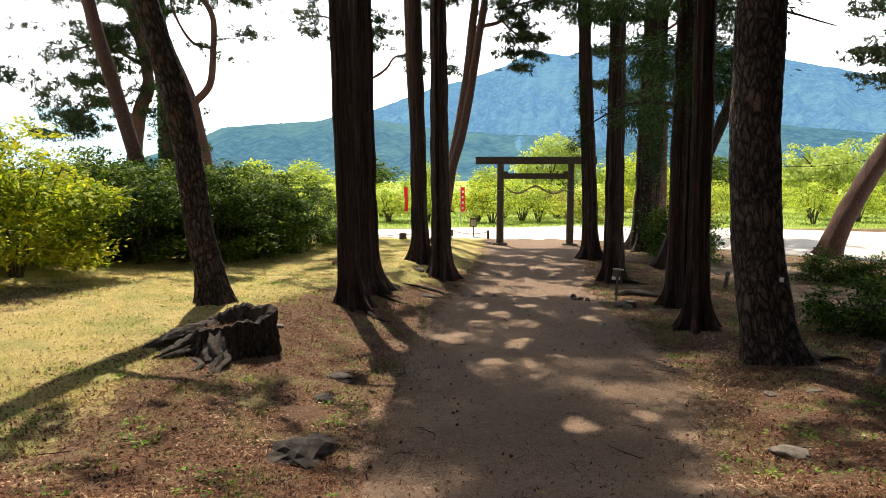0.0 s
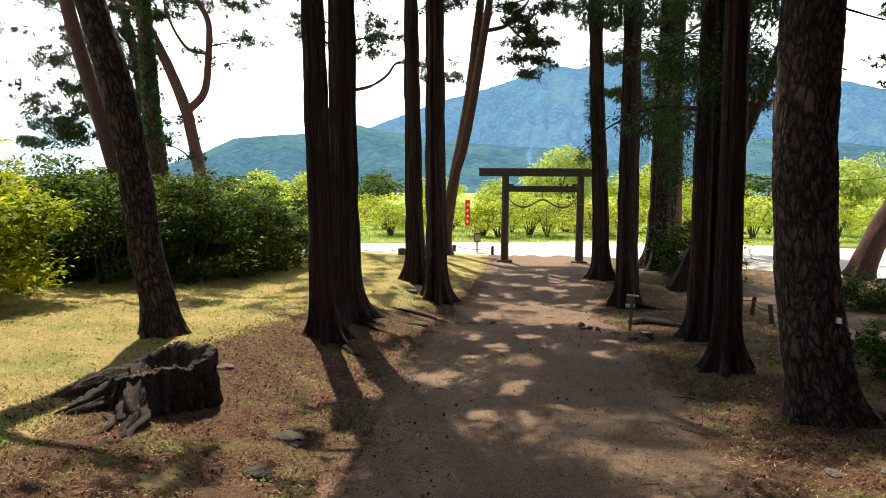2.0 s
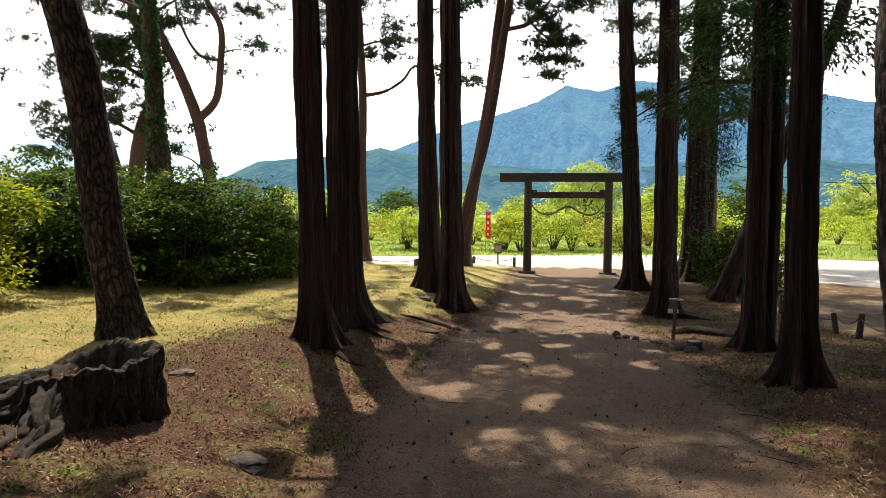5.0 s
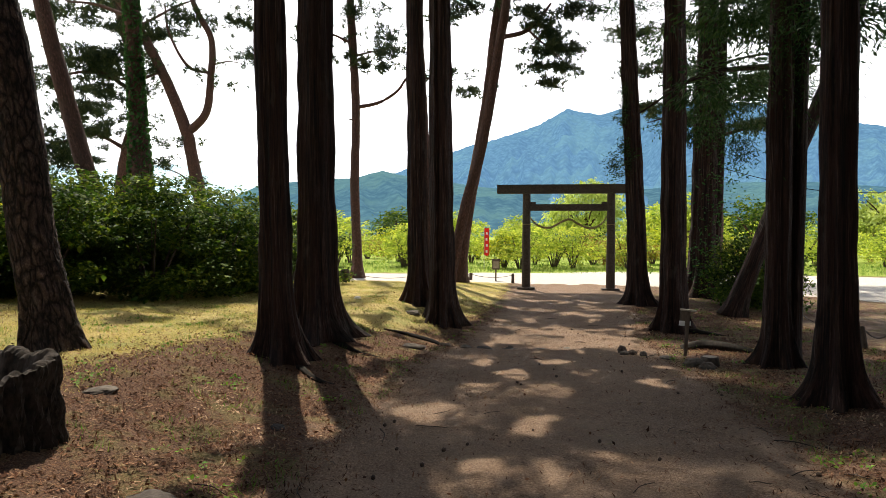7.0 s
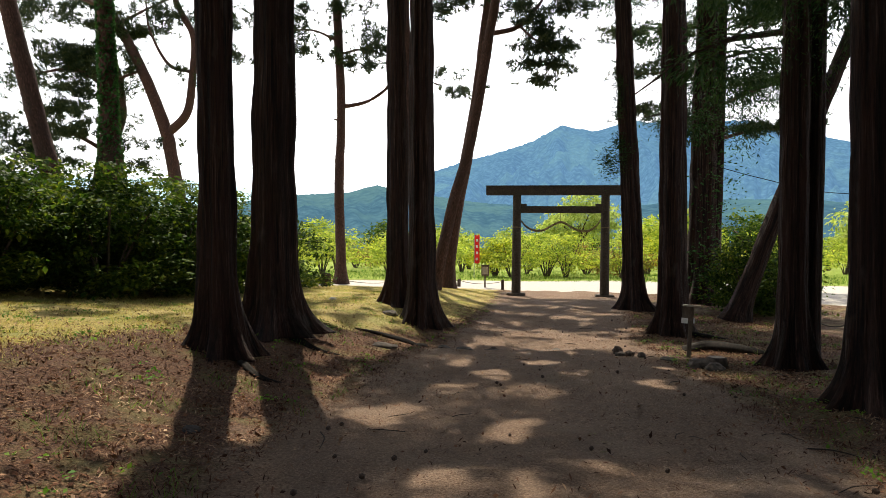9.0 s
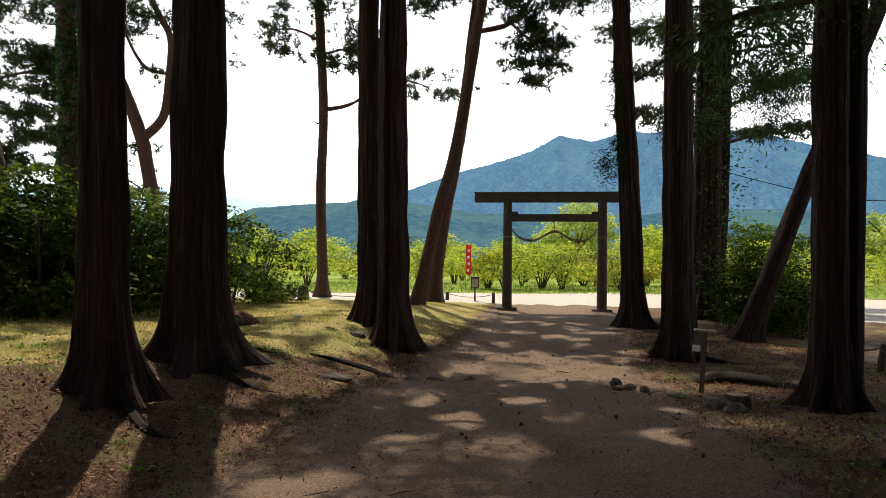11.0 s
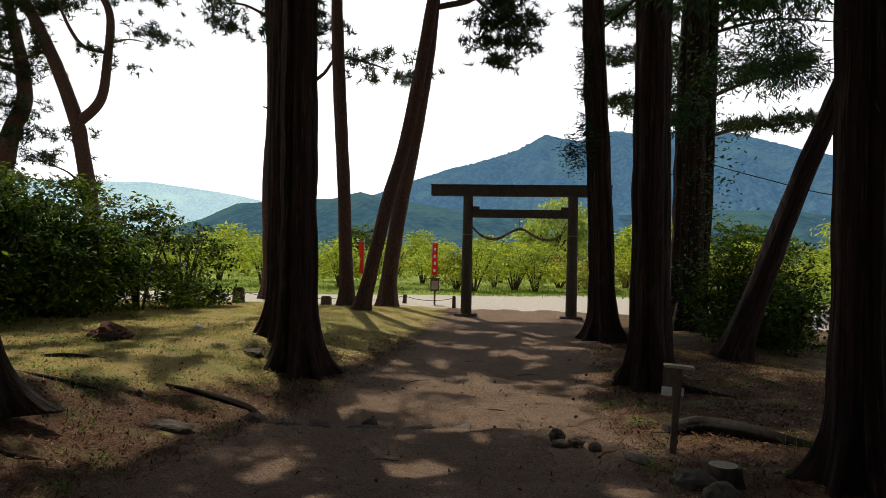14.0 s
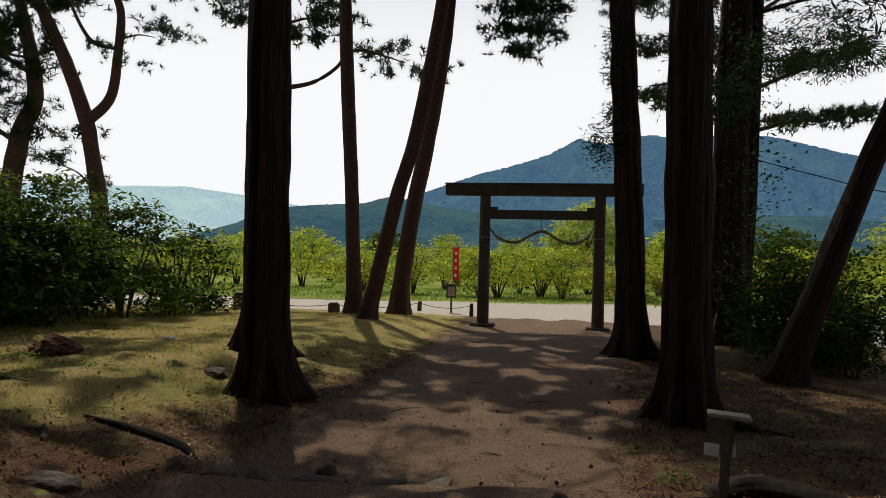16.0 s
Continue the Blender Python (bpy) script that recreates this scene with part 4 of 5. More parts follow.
# pads high out of view, added to shade the path and the lawn
pine_tree("pine_tree", "slim pine trunk rising beside the lane",
          [(-0.95, 29.7, zT, 0.27), (-1.0, 29.7, 1.0, 0.2), (-1.15, 29.7, 4.0, 0.185), (-1.4, 29.7, 8.0, 0.17), (-1.6, 29.7, 14, 0.08)], MATS["red"], [], [((-1.6, 29.7, 14.2), 1.7), ((-2.4, 29.9, 12.9), 1.5), ((-0.2, 30.4, 13.6), 1.5), ((-1.6, 31.6, 13.4), 1.5), ((-3.2, 31, 14.2), 1.5), ((0.6, 28.6, 14), 1.4), ((-3.6, 27.0, 14.0), 1.5), ((-5.0, 29.0, 14.2), 1.5), ((-5.4, 26.2, 14.0), 1.5), ((-3.8, 24.6, 14.2), 1.5), ((-6.6, 27.6, 13.8), 1.5), ((-2.4, 28.4, 14.4), 1.4)], 32, tuft=0.2, density=10)
zT = up(-0.25, 27.8)
# unseen high pads, added to put shade on the path
pine_tree("pine_tree", "slender pine leaning over another one",
          [(-0.3, 27.8, zT, 0.22), (-0.14, 27.8, 0.9, 0.185), (0.32, 27.8, 3.0, 0.17), (0.76, 27.8, 4.6, 0.165), (1.15, 27.8, 6.7, 0.16), (1.38, 27.8, 8.2, 0.15), (1.66, 27.8, 10.0, 0.13), (2.1, 27.8, 14, 0.06)], MATS["red"], [], [((1.9, 27.8, 14), 1.6), ((1.0, 28.6, 12.8), 1.4), ((3.0, 28.4, 13.2), 1.5), ((3.6, 27.2, 14.2), 1.4), ((2.4, 26.6, 13.4), 1.3)], 33, tuft=0.2, density=10)
zT = up(0.05, 31.4)
# its pads from 13 m up are unseen, added to shade the path
pine_tree("pine_tree", "leaning red pine with a crooked side bough",
          [(0.02, 31.4, zT, 0.31), (0.10, 31.4, 1.2, 0.25), (0.38, 31.4, 3.2, 0.23), (0.72, 31.4, 5.0, 0.22), (1.10, 31.4, 7.5, 0.20), (1.30, 31.4, 9.5, 0.18), (1.48, 31.4, 11, 0.15), (1.9, 31.4, 15.5, 0.07)], MATS["red"],
          [[(1.45, 31.4, 9.4, 0.09), (2.5, 31.2, 9.6, 0.09), (3.1, 31.1, 10.2, 0.07), (3.4, 31.1, 10.6, 0.04)], [(2.6, 31.2, 9.6, 0.05), (3.2, 31, 9.0, 0.04), (3.9, 31, 8.4, 0.02)], [(1.6, 31.4, 11.1, 0.08), (0.6, 31.3, 11.4, 0.05), (-0.6, 31.2, 11.2, 0.03)]],
          [((3.2, 31, 8.9), 0.75), ((3.7, 31, 8.1), 0.7), ((3.0, 31, 9.8), 0.6), ((4.1, 31.2, 8.9), 0.6), ((3.3, 31, 7.6), 0.5), ((-0.5, 31.2, 11.4), 0.9), ((0.6, 31.3, 11.6), 0.8), ((3.4, 31.4, 11.6), 1.1), ((5.0, 31.4, 12), 1.2), ((2.3, 31.4, 15.4), 1.7), ((3.4, 32.6, 14), 1.6), ((1.2, 33, 14), 1.5), ((4.8, 32.0, 13.6), 1.5), ((2.6, 34, 13.2), 1.4), ((5.6, 33.4, 14.2), 1.4), ((0.4, 34.4, 13.4), 1.3), ((2.2, 31.2, 10.2), 0.8), ((3.4, 31.1, 9.4), 0.7), ((4.2, 31.2, 10.3), 0.8), ((2.9, 31.1, 8.3), 0.6), ((-0.2, 31.2, 10.3), 0.7), ((0.4, 31.2, 10.6), 0.7)], 34, tuft=0.2, density=10)

# leaning trunk in the right-hand shrubs, and pines past it
zT = up(7.2, 22.5)
# its last four pads are added out of view to keep sun off
pine_tree("pine_tree", "dark leaning pine trunk rising out of dense shrubs",
          [(7.15, 22.5, zT, 0.30), (7.45, 22.5, 0.8, 0.225), (8.15, 22.5, 2.75, 0.19), (8.85, 22.5, 4.5, 0.18), (9.45, 22.5, 6.0, 0.165), (10.2, 22.5, 8.4, 0.17), (10.6, 22.6, 13, 0.09)], MATS["cedar"], [], [((10.6, 22.6, 13), 1.6), ((11.6, 22.4, 11.6), 1.3), ((9.4, 24, 12.4), 1.5), ((8.4, 25.6, 13), 1.5), ((10.4, 26, 12.6), 1.5), ((9.0, 28, 13), 1.5)], 35)
zT = up(14.6, 26)
pine_tree("pine_tree", "leaning dark pine beside the gravel lane",
          [(14.5, 26.0, zT, 0.46), (14.9, 26, 1.0, 0.40), (15.7, 26, 2.6, 0.36), (17.0, 26, 4.9, 0.32), (18.2, 26, 8, 0.25), (18.8, 26, 12, 0.1)], MATS["red"],
          [[(17.4, 26, 6.2, 0.1), (16.2, 25.6, 7.2, 0.06), (15.2, 25.4, 7.0, 0.03)], [(17.9, 26, 7.4, 0.1), (16.5, 25.6, 8.6, 0.06), (15.4, 25.4, 8.8, 0.03)]],
          [((15.3, 25.4, 7.3), 0.9), ((16.4, 25.6, 7.2), 1.0), ((16.0, 25.4, 6.4), 0.8), ((15.8, 25.4, 8.9), 0.9), ((17.2, 25.6, 8.2), 1.0), ((18.6, 25.8, 9.4), 1.4), ((18.8, 26, 12), 1.6), ((17.6, 25.4, 6.4), 0.8)], 36, density=10)
pine_tree("pine_tree", "pine with layered flat boughs near the cedars",
          [(11.2, 36.0, 0.0, 0.36), (11.2, 36, 5, 0.3), (11.0, 36, 9, 0.22), (11.0, 36, 15, 0.08)], MATS["red"],
          [[(11.1, 36, 6.2, 0.09), (12.6, 35.6, 6.6, 0.06), (14.2, 35.4, 6.7, 0.03)], [(11.1, 36, 7.6, 0.09), (13.0, 35.6, 8.4, 0.06), (14.6, 35.4, 8.8, 0.03)], [(11, 36, 8.6, 0.09), (9.4, 35.6, 9.0, 0.06), (7.6, 35.4, 8.9, 0.03)], [(11, 36, 10, 0.09), (12.8, 36, 11.2, 0.05), (14, 36, 11.6, 0.03)]],
          [((12.4, 35.6, 6.7), 0.8), ((13.8, 35.5, 6.8), 0.8), ((14.9, 35.4, 6.9), 0.6), ((13.0, 35.6, 8.6), 0.9), ((14.6, 35.4, 9.0), 0.8), ((9.2, 35.6, 9.2), 0.9), ((7.6, 35.4, 9.0), 0.8), ((8.2, 35.4, 7.4), 0.8), ((9.8, 35.6, 6.9), 0.7), ((12.6, 36, 11.3), 1.1), ((14, 36, 11.8), 0.9), ((9.4, 36, 11), 1.1), ((11, 36, 14.6), 1.5), ((7.2, 35.4, 10.6), 0.9)], 37, tuft=0.22, density=9)


# ---- shrubs ----
def shrub(x, y, rad, h, mat, seed, label, group, leaf=0.085, density=15, stems=7, per=7, sprd=0.12, sink=0.15, full=False):
    """A many-stemmed shrub: stems from one stool and a crown of leaf sprays in uneven mounds."""
    r = np.random.default_rng(seed)
    z = gz(x, y)
    t = thing("shrub", label, "shrub", group, (x, y, z))
    for k in range(stems):
        a = 6.28 * k / stems + r.uniform(-0.3, 0.3)
        q = r.uniform(0.45, 0.85)
        part("stem", tube("stem", [(x + math.cos(a) * 0.08, y + math.sin(a) * 0.08, z - 0.05, 0.035), (x + math.cos(a) * rad * 0.3 * q, y + math.sin(a) * rad * 0.3 * q, z + h * 0.3, 0.028),
                                   (x + math.cos(a) * rad * 0.75 * q, y + math.sin(a) * rad * 0.75 * q, z + h * 0.72, 0.012)], MATS["darkwood"], 6, 0.25, cap=False), None, t)
    blobs = []
    for k in range(int((9 + rad * rad * 5) * (1.9 if full else 1))):
        a, d = r.uniform(0, 6.28), math.sqrt(r.uniform(0.25 if full else 0, 1)) * rad * 0.85
        edge = d / rad
        top = h * math.sqrt(max(0.08, 1 - edge ** 2.4))
        zc = z + sink * h + (top - sink * h) * (r.uniform(0.02, 0.92) if full else r.uniform(0.25, 0.92))
        s = r.uniform(0.28, 0.52) * min(rad, 1.6) * 0.75
        blobs.append(((x + math.cos(a) * d, y + math.sin(a) * d, zc), (s, s, s * (0.34 if full else 0.62))))
    if full:
        for k in range(int(14 * rad)):
            a, d = r.uniform(0, 6.28), math.sqrt(r.uniform(0, 1)) * rad * 0.8
            top = h * math.sqrt(max(0.1, 1 - (d / rad) ** 2.4))
            blobs.append(((x + math.cos(a) * d, y + math.sin(a) * d, z + top * r.uniform(0.9, 1.06)), (0.16, 0.16, 0.10)))
    P, N = shell_points(blobs, density * (1.5 if full else 1), r, 0.3 if full else 0.5)
    P, N = spray(P, N, per, sprd, r)
    keep = P[:, 2] > z + 0.05
    part("crown", leaf_cloud("crown", P[keep], leaf, MATS[mat], 0.55, 0.78 if full else 0.55, 0.1, N[keep], seed), None, t)
    return t


HEDGE = "dense green shrub in the shaded hedge beside the lawn"
for k, (x, y, rad, h, mat) in enumerate([
        (-8.7, 14.0, 1.9, 3.1, "bright"), (-11.2, 13.2, 2.0, 3.4, "bright"), (-10.6, 16.4, 1.8, 3.1, "bright"), (-7.9, 18.0, 1.5, 2.6, "shrub"), (-9.6, 19.0, 1.7, 2.8, "shrub"), (-6.5, 19.7, 1.4, 2.5, "shrub"), (-12.6, 19.5, 2.0, 3.0, "shrub"),
        (-10.6, 21.5, 1.9, 3.0, "shrub"), (-8.1, 21.0, 1.7, 2.8, "shrub"), (-5.8, 21.4, 1.3, 2.5, "shrub"), (-7.2, 23.2, 1.7, 2.8, "shrub"), (-5.4, 23.3, 1.3, 2.5, "shrub"), (-13.5, 23.5, 2.1, 3.1, "shrub"),
        (-10.6, 24.4, 1.7, 2.9, "shrub"), (-5.0, 25.4, 1.3, 2.4, "shrub"), (-6.9, 26.0, 1.7, 2.8, "shrub"), (-9.6, 27.0, 1.9, 2.9, "shrub"), (-4.9, 27.6, 1.2, 2.2, "shrub"), (-12.5, 27.0, 2.0, 3.0, "shrub"), (-15.2, 17.0, 2.2, 3.2, "shrub")]):
    lab = "sunlit yellow-green shrub at the lawn's edge" if mat == "bright" else HEDGE
    shrub(x, y, rad, h, mat, 100 + k, lab, "hedge shrubs", 0.125, 8 if y < 24.5 else 5, 6, 13, 0.16, 0.0, True)
for k, (x, y, rad, h) in enumerate([(8.3, 24.6, 1.1, 2.0), (8.7, 23.5, 0.85, 1.95), (8.9, 26.0, 0.95, 1.9), (9.0, 25.1, 0.8, 1.8)]):
    shrub(x, y, rad, h, "shrub", 130 + k, "dark leafy shrub round the leaning trunk", "path shrubs", 0.10, 13, 5, 14, 0.18, 0.0, True)
for k, (x, y, rad, h) in enumerate([(7.3, 11.9, 0.95, 0.85), (8.6, 12.8, 1.0, 0.9), (11.2, 20.0, 0.9, 0.85), (12.3, 19.2, 0.9, 0.8)]):
    shrub(x, y, rad, h, "shrub", 140 + k, "low dark green shrub on bare earth", "low shrubs", 0.075, 34, 4, 8, 0.09, 0.0, True)

# shrubs of the field beyond the lane: four kinds, repeated
FIELD = [shrub(0.0, 44.0 + k, 1.5 + 0.1 * k, (2.3, 2.0, 2.5, 1.7)[k], ("field", "bright", "field", "rusty")[k], 160 + k,
               ("yellow-green vase-shaped shrub with bare stems in the field", "bright yellow-green shrub in the field", "tall green shrub with open bare stems in the field", "rust-tinged low shrub in the field")[k],
               "field shrubs", 0.15, 5.2, 8, 7, 0.18, 0.12) for k in range(4)]
r_ = np.random.default_rng(3)
spots = []
for row, y0 in enumerate((43.6, 48.5, 54.5, 62.0)):
    for x0 in np.arange(-27 - 6 * row, 44 + 8 * row, 3.3 + 0.35 * row):
        spots.append((x0 + r_.uniform(-0.9, 0.9), y0 + r_.uniform(-1.3, 1.3) - 0.10 * max(0, x0 - 14)))
for k, (x, y) in enumerate(spots):
    src = FIELD[int(r_.choice([0, 1, 2, 2, 0, 3]))]
    c = copy_thing(src, pose(x, y, gz(x, y), 0, 0, r_.uniform(0, 360)))
    sc = r_.uniform(0.85, 1.2)
    c.scale = (sc, sc, sc * r_.uniform(0.9, 1.1))
for k, (src, p) in enumerate(zip(FIELD, ((-3.4, 43.2), (2.2, 43.9), (6.0, 43.5), (9.2, 44.4)))):
    src.location = (*p, gz(*p))


def broad_tree(x, y, rad, h, mat, seed, label, leaf=0.4, droop=0.2, density=2.2):
    """A round-headed tree: trunk, limbs and a crown of leaf mounds."""
    r = np.random.default_rng(seed)
    z = gz(x, y)
    t = thing("broadleaf_tree", label, "tree", "trees beyond the field", (x, y, z))
    part("trunk", tube("trunk", [(x, y, z - 0.1, 0.3), (x, y, z + h * 0.3, 0.24), (x + 0.2, y, z + h * 0.7, 0.1)], MATS["red"], 10, 0.5), None, t)
    for k in range(4):
        a = k * 1.6 + r.uniform(0, 0.6)
        grow_limb(t, [(x, y, z + h * 0.3, 0.12), (x + math.cos(a) * rad * 0.35, y + math.sin(a) * rad * 0.35, z + h * 0.55, 0.08), (x + math.cos(a) * rad * 0.65, y + math.sin(a) * rad * 0.65, z + h * 0.7, 0.03)], MATS["red"], seed, "limb", 6, 0.6)
    blobs = []
    for k in range(34):
        a, d = r.uniform(0, 6.28), math.sqrt(r.uniform(0, 1)) * rad * 0.85
        top = h * (0.35 + 0.6 * math.sqrt(max(0.05, 1 - (d / rad) ** 2)))
        s = r.uniform(0.18, 0.32) * rad
        blobs.append(((x + math.cos(a) * d, y + math.sin(a) * d, z + h * 0.22 + (top - h * 0.22) * r.uniform(0.2, 1)), (s, s, s * 0.7)))
    P, N = shell_points(blobs, density, r, 0.5)
    P, N = spray(P, N, 6, 0.3, r)
    part("crown", leaf_cloud("crown", P, leaf, MATS[mat], 0.4, 0.4, droop, N, seed), None, t)
    return t


broad_tree(11.6, 76, 4.3, 7.0, "willow", 200, "pale green willow with a domed drooping crown", 0.42, 0.9)
broad_tree(34, 62, 4.6, 6.6, "willow", 201, "sunlit pale willow beyond the field shrubs", 0.42, 0.7)
broad_tree(42, 61, 5.0, 6.6, "willow", 202, "sunlit pale willow beyond the field shrubs", 0.42, 0.7)
broad_tree(50, 58, 5.0, 6.9, "willow", 203, "sunlit pale willow beyond the field shrubs", 0.42, 0.7)
GREEN = broad_tree(19, 66, 3.4, 4.8, "field", 204, "round green tree at the edge of the field", 0.36)
DARK = broad_tree(26, 70, 3.4, 5.0, "shrub", 205, "dark green tree at the edge of the field", 0.36)
for k, x in enumerate(np.arange(-62, 72, 7.5)):
    y = 84 + r_.uniform(-7, 10)
    c = copy_thing((GREEN, DARK, GREEN)[k % 3], pose(x, y, gz(x, y), 0, 0, r_.uniform(0, 360)))
    sc = r_.uniform(0.7, 1.05)
    c.scale = (sc * 1.3, sc * 1.3, sc)


# ---- the gate ----
def build_torii():
    cx, cy, turn = 3.92, 29.57, -6.8
    t = thing("torii_gate", "plain weathered dark timber shrine gate with square beams", "gate", "", (cx, cy, 0))
    m = pose(cx, cy, 0, 0, 0, turn)

    def local(bm):
        bm.transform(m)
        return bm
    for sx in (-1.48, 1.48):
        bm = bmesh.new()
        bmesh.ops.create_cone(bm, segments=28, radius1=0.158, radius2=0.138, depth=3.40, cap_ends=True)
        bmesh.ops.bevel(bm, geom=[e for e in bm.edges if abs(e.verts[0].co.z - e.verts[1].co.z) < 1e-4], offset=0.01, segments=1, affect="EDGES")
        bm.transform(Matrix.Translation((sx, 0, 1.70)))
        part("post", local(bm), MATS["torii"], t)
        bm = box_bm(sx, 0, 0.0, 0.62, 0.56, 0.10, 0.02)
        part("base_stone", local(bm), MATS["stone"], t, "flat grey foundation stone")
        s = -1 if sx > 0 else 1
        part("wedge", local(box_bm(sx + s * 0.235, 0, 3.065, 0.19, 0.12, 0.075, 0.006)), MATS["torii"], t)
    part("top_beam", local(box_bm(0, 0, 3.545, 5.06, 0.34, 0.29, 0.012)), MATS["torii"], t)
    part("tie_beam", local(box_bm(0, 0, 2.905, 2.70, 0.13, 0.235, 0.008)), MATS["torii"], t)
    part("cap_board", local(box_bm(0, 0, 3.705, 5.10, 0.38, 0.026, 0.005)), MATS["darkwood"], t)

    def rope_curve(name, pts, rad, mat, strands):
        bm = bmesh.new()
        path = curve_points([(*p, rad) for p in pts], 90)
        for k in range(strands):
            off = 0.0 if strands == 1 else rad * 0.55
            rings = []
            for i, q in enumerate(path):
                a = 0.75 * i + 6.28 * k / strands
                c = Vector(q[:3]) + Vector((0, math.cos(a) * off, math.sin(a) * off))
                rr = rad if strands == 1 else rad * 0.62
                rings.append([bm.verts.new(c + Vector((0, math.cos(b) * rr, math.sin(b) * rr))) for b in np.linspace(0, 6.283, 7)[:-1]])
            for r0, r1 in zip(rings, rings[1:]):
                for i in range(6):
                    bm.faces.new((r0[i], r0[(i + 1) % 6], r1[(i + 1) % 6], r1[i]))
        return local(bm)
    rope = thing("sacred_rope", "twisted straw rope hung in two swags below the tie beam", "rope", "", (cx, cy - 0.0, 2.2))
    part("strand", rope_curve("strand", [(-1.33, 0, 2.52), (-1.16, 0, 2.33), (-0.9, 0, 2.2), (-0.6, 0, 2.2), (-0.3, 0, 2.36), (-0.06, 0, 2.47), (0.12, 0, 2.46), (0.35, 0, 2.32), (0.65, 0, 2.19), (0.95, 0, 2.2), (1.2, 0, 2.38), (1.33, 0, 2.58)], 0.042, None, 3), MATS["rope"], rope)
    part("hanging_cord", local(box_bm(0, 0, 2.63, 0.014, 0.014, 0.32, 0.003)), MATS["rope"], rope)
    part("binding_wire", local(box_bm(0, -0.0, 2.245, 2.68, 0.008, 0.008, 0.0)), MATS["metal"], rope, "thin straight wire between the posts")
    for sx in (-1.48, 1.48):
        bm = bmesh.new()
        bmesh.ops.create_cone(bm, segments=24, radius1=0.154, radius2=0.154, depth=0.03, cap_ends=False)
        bm.transform(Matrix.Translation((sx, 0, 2.30)))
        part("rope_ring", local(bm), MATS["rope"], rope)


build_torii()


# ---- signs, flags, posts ----
def build_sign():
    x, y = 3.95, 15.66
    z = gz(x, y) - 0.06
    t = thing("path_sign", "small weathered wooden sign box on a leaning post with white label", "sign", "", (x, y, z))

    def lean(bm):
        bm.transform(Matrix.Translation((x, y, z)) @ pose(0, 0, 0, -2, 3, -14))
        return bm
    part("post", lean(box_bm(0, 0, 0.36, 0.055, 0.05, 0.85, 0.006)), MATS["greywood"], t)
    board = part("board", lean(box_bm(-0.045, -0.035, 0.68, 0.15, 0.02, 0.19, 0.004)), MATS["greywood"], t)
    part("roof", lean(box_bm(0, -0.02, 0.795, 0.24, 0.16, 0.022, 0.005)), MATS["cutwood"], t, "pale weathered roof slat")
    part("label_card", lean(box_bm(-0.085, -0.048, 0.585, 0.085, 0.006, 0.075, 0.002)), MATS["white"], board, "white paper card")
    part("label_card", lean(box_bm(0.04, -0.03, 0.59, 0.02, 0.006, 0.07, 0.002)), MATS["white"], board, "white paper card")


def build_notice_box():
    x, y = 1.45, 33.0
    z = gz(x, y)
    t = thing("notice_box", "small brown notice box on a post by the lane", "sign", "", (x, y, z))
    part("post", box_bm(x, y + 0.03, z + 0.35, 0.06, 0.06, 0.75, 0.006), MATS["greywood"], t)
    case = part("box", box_bm(x, y - 0.02, z + 0.68, 0.30, 0.10, 0.40, 0.01), MATS["greywood"], t)
    part("roof", box_bm(x, y - 0.02, z + 0.895, 0.36, 0.18, 0.03, 0.006), MATS["darkwood"], t)
    part("notice", box_bm(x, y - 0.074, z + 0.68, 0.22, 0.004, 0.28, 0.0), MATS["cutwood"], case, "faded notice sheet")


def build_flag(x, y, turn, seed):
    z = gz(x, y)
    t = thing("banner_flag", "narrow red banner with faded white marks on a pole", "flag", "red banners by the lane", (x, y, z))
    bm = bmesh.new()
    bmesh.ops.create_cone(bm, segments=10, radius1=0.018, radius2=0.014, depth=2.35, cap_ends=True)
    bm.transform(Matrix.Translation((x, y, z + 1.15)))
    part("pole", bm, MATS["metal"], t)
    W, Hh, n, k = 0.27, 1.45, 22, 9
    bm = bmesh.new()
    m = pose(x, y, z + 0.75, 0, 0, turn)
    grid = [[bm.verts.new(m @ Vector((W * i / (k - 1), 0.05 * math.sin(i * 0.9 + j * 0.25 + seed) * i / k, Hh * j / (n - 1) + 0.02 * math.sin(i + seed)))) for i in range(k)] for j in range(n)]
    for j in range(n - 1):
        for i in range(k - 1):
            bm.faces.new((grid[j][i], grid[j][i + 1], grid[j + 1][i + 1], grid[j + 1][i]))
    bmesh.ops.solidify(bm, geom=bm.faces[:], thickness=0.004)
    cloth = part("cloth", bm, MATS["redcloth"], t)
    for i in range(4):
        bm = box_bm(0.135 + 0.015 * (i % 2), -0.04, 0.22 + 0.32 * i, 0.10, 0.006, 0.13, 0.0)
        bm.transform(m)
        part("mark", bm, MATS["white"], cloth, "faded white mark on the banner")
    part("arm", (lambda b: (b.transform(m), b)[1])(box_bm(0.13, 0, Hh + 0.01, 0.29, 0.012, 0.012, 0.0)), MATS["metal"], t)


build_sign()
build_notice_box()
build_flag(1.05, 41.6, -12, 0.4)
build_flag(-2.1, 41.8, 150, 1.9)


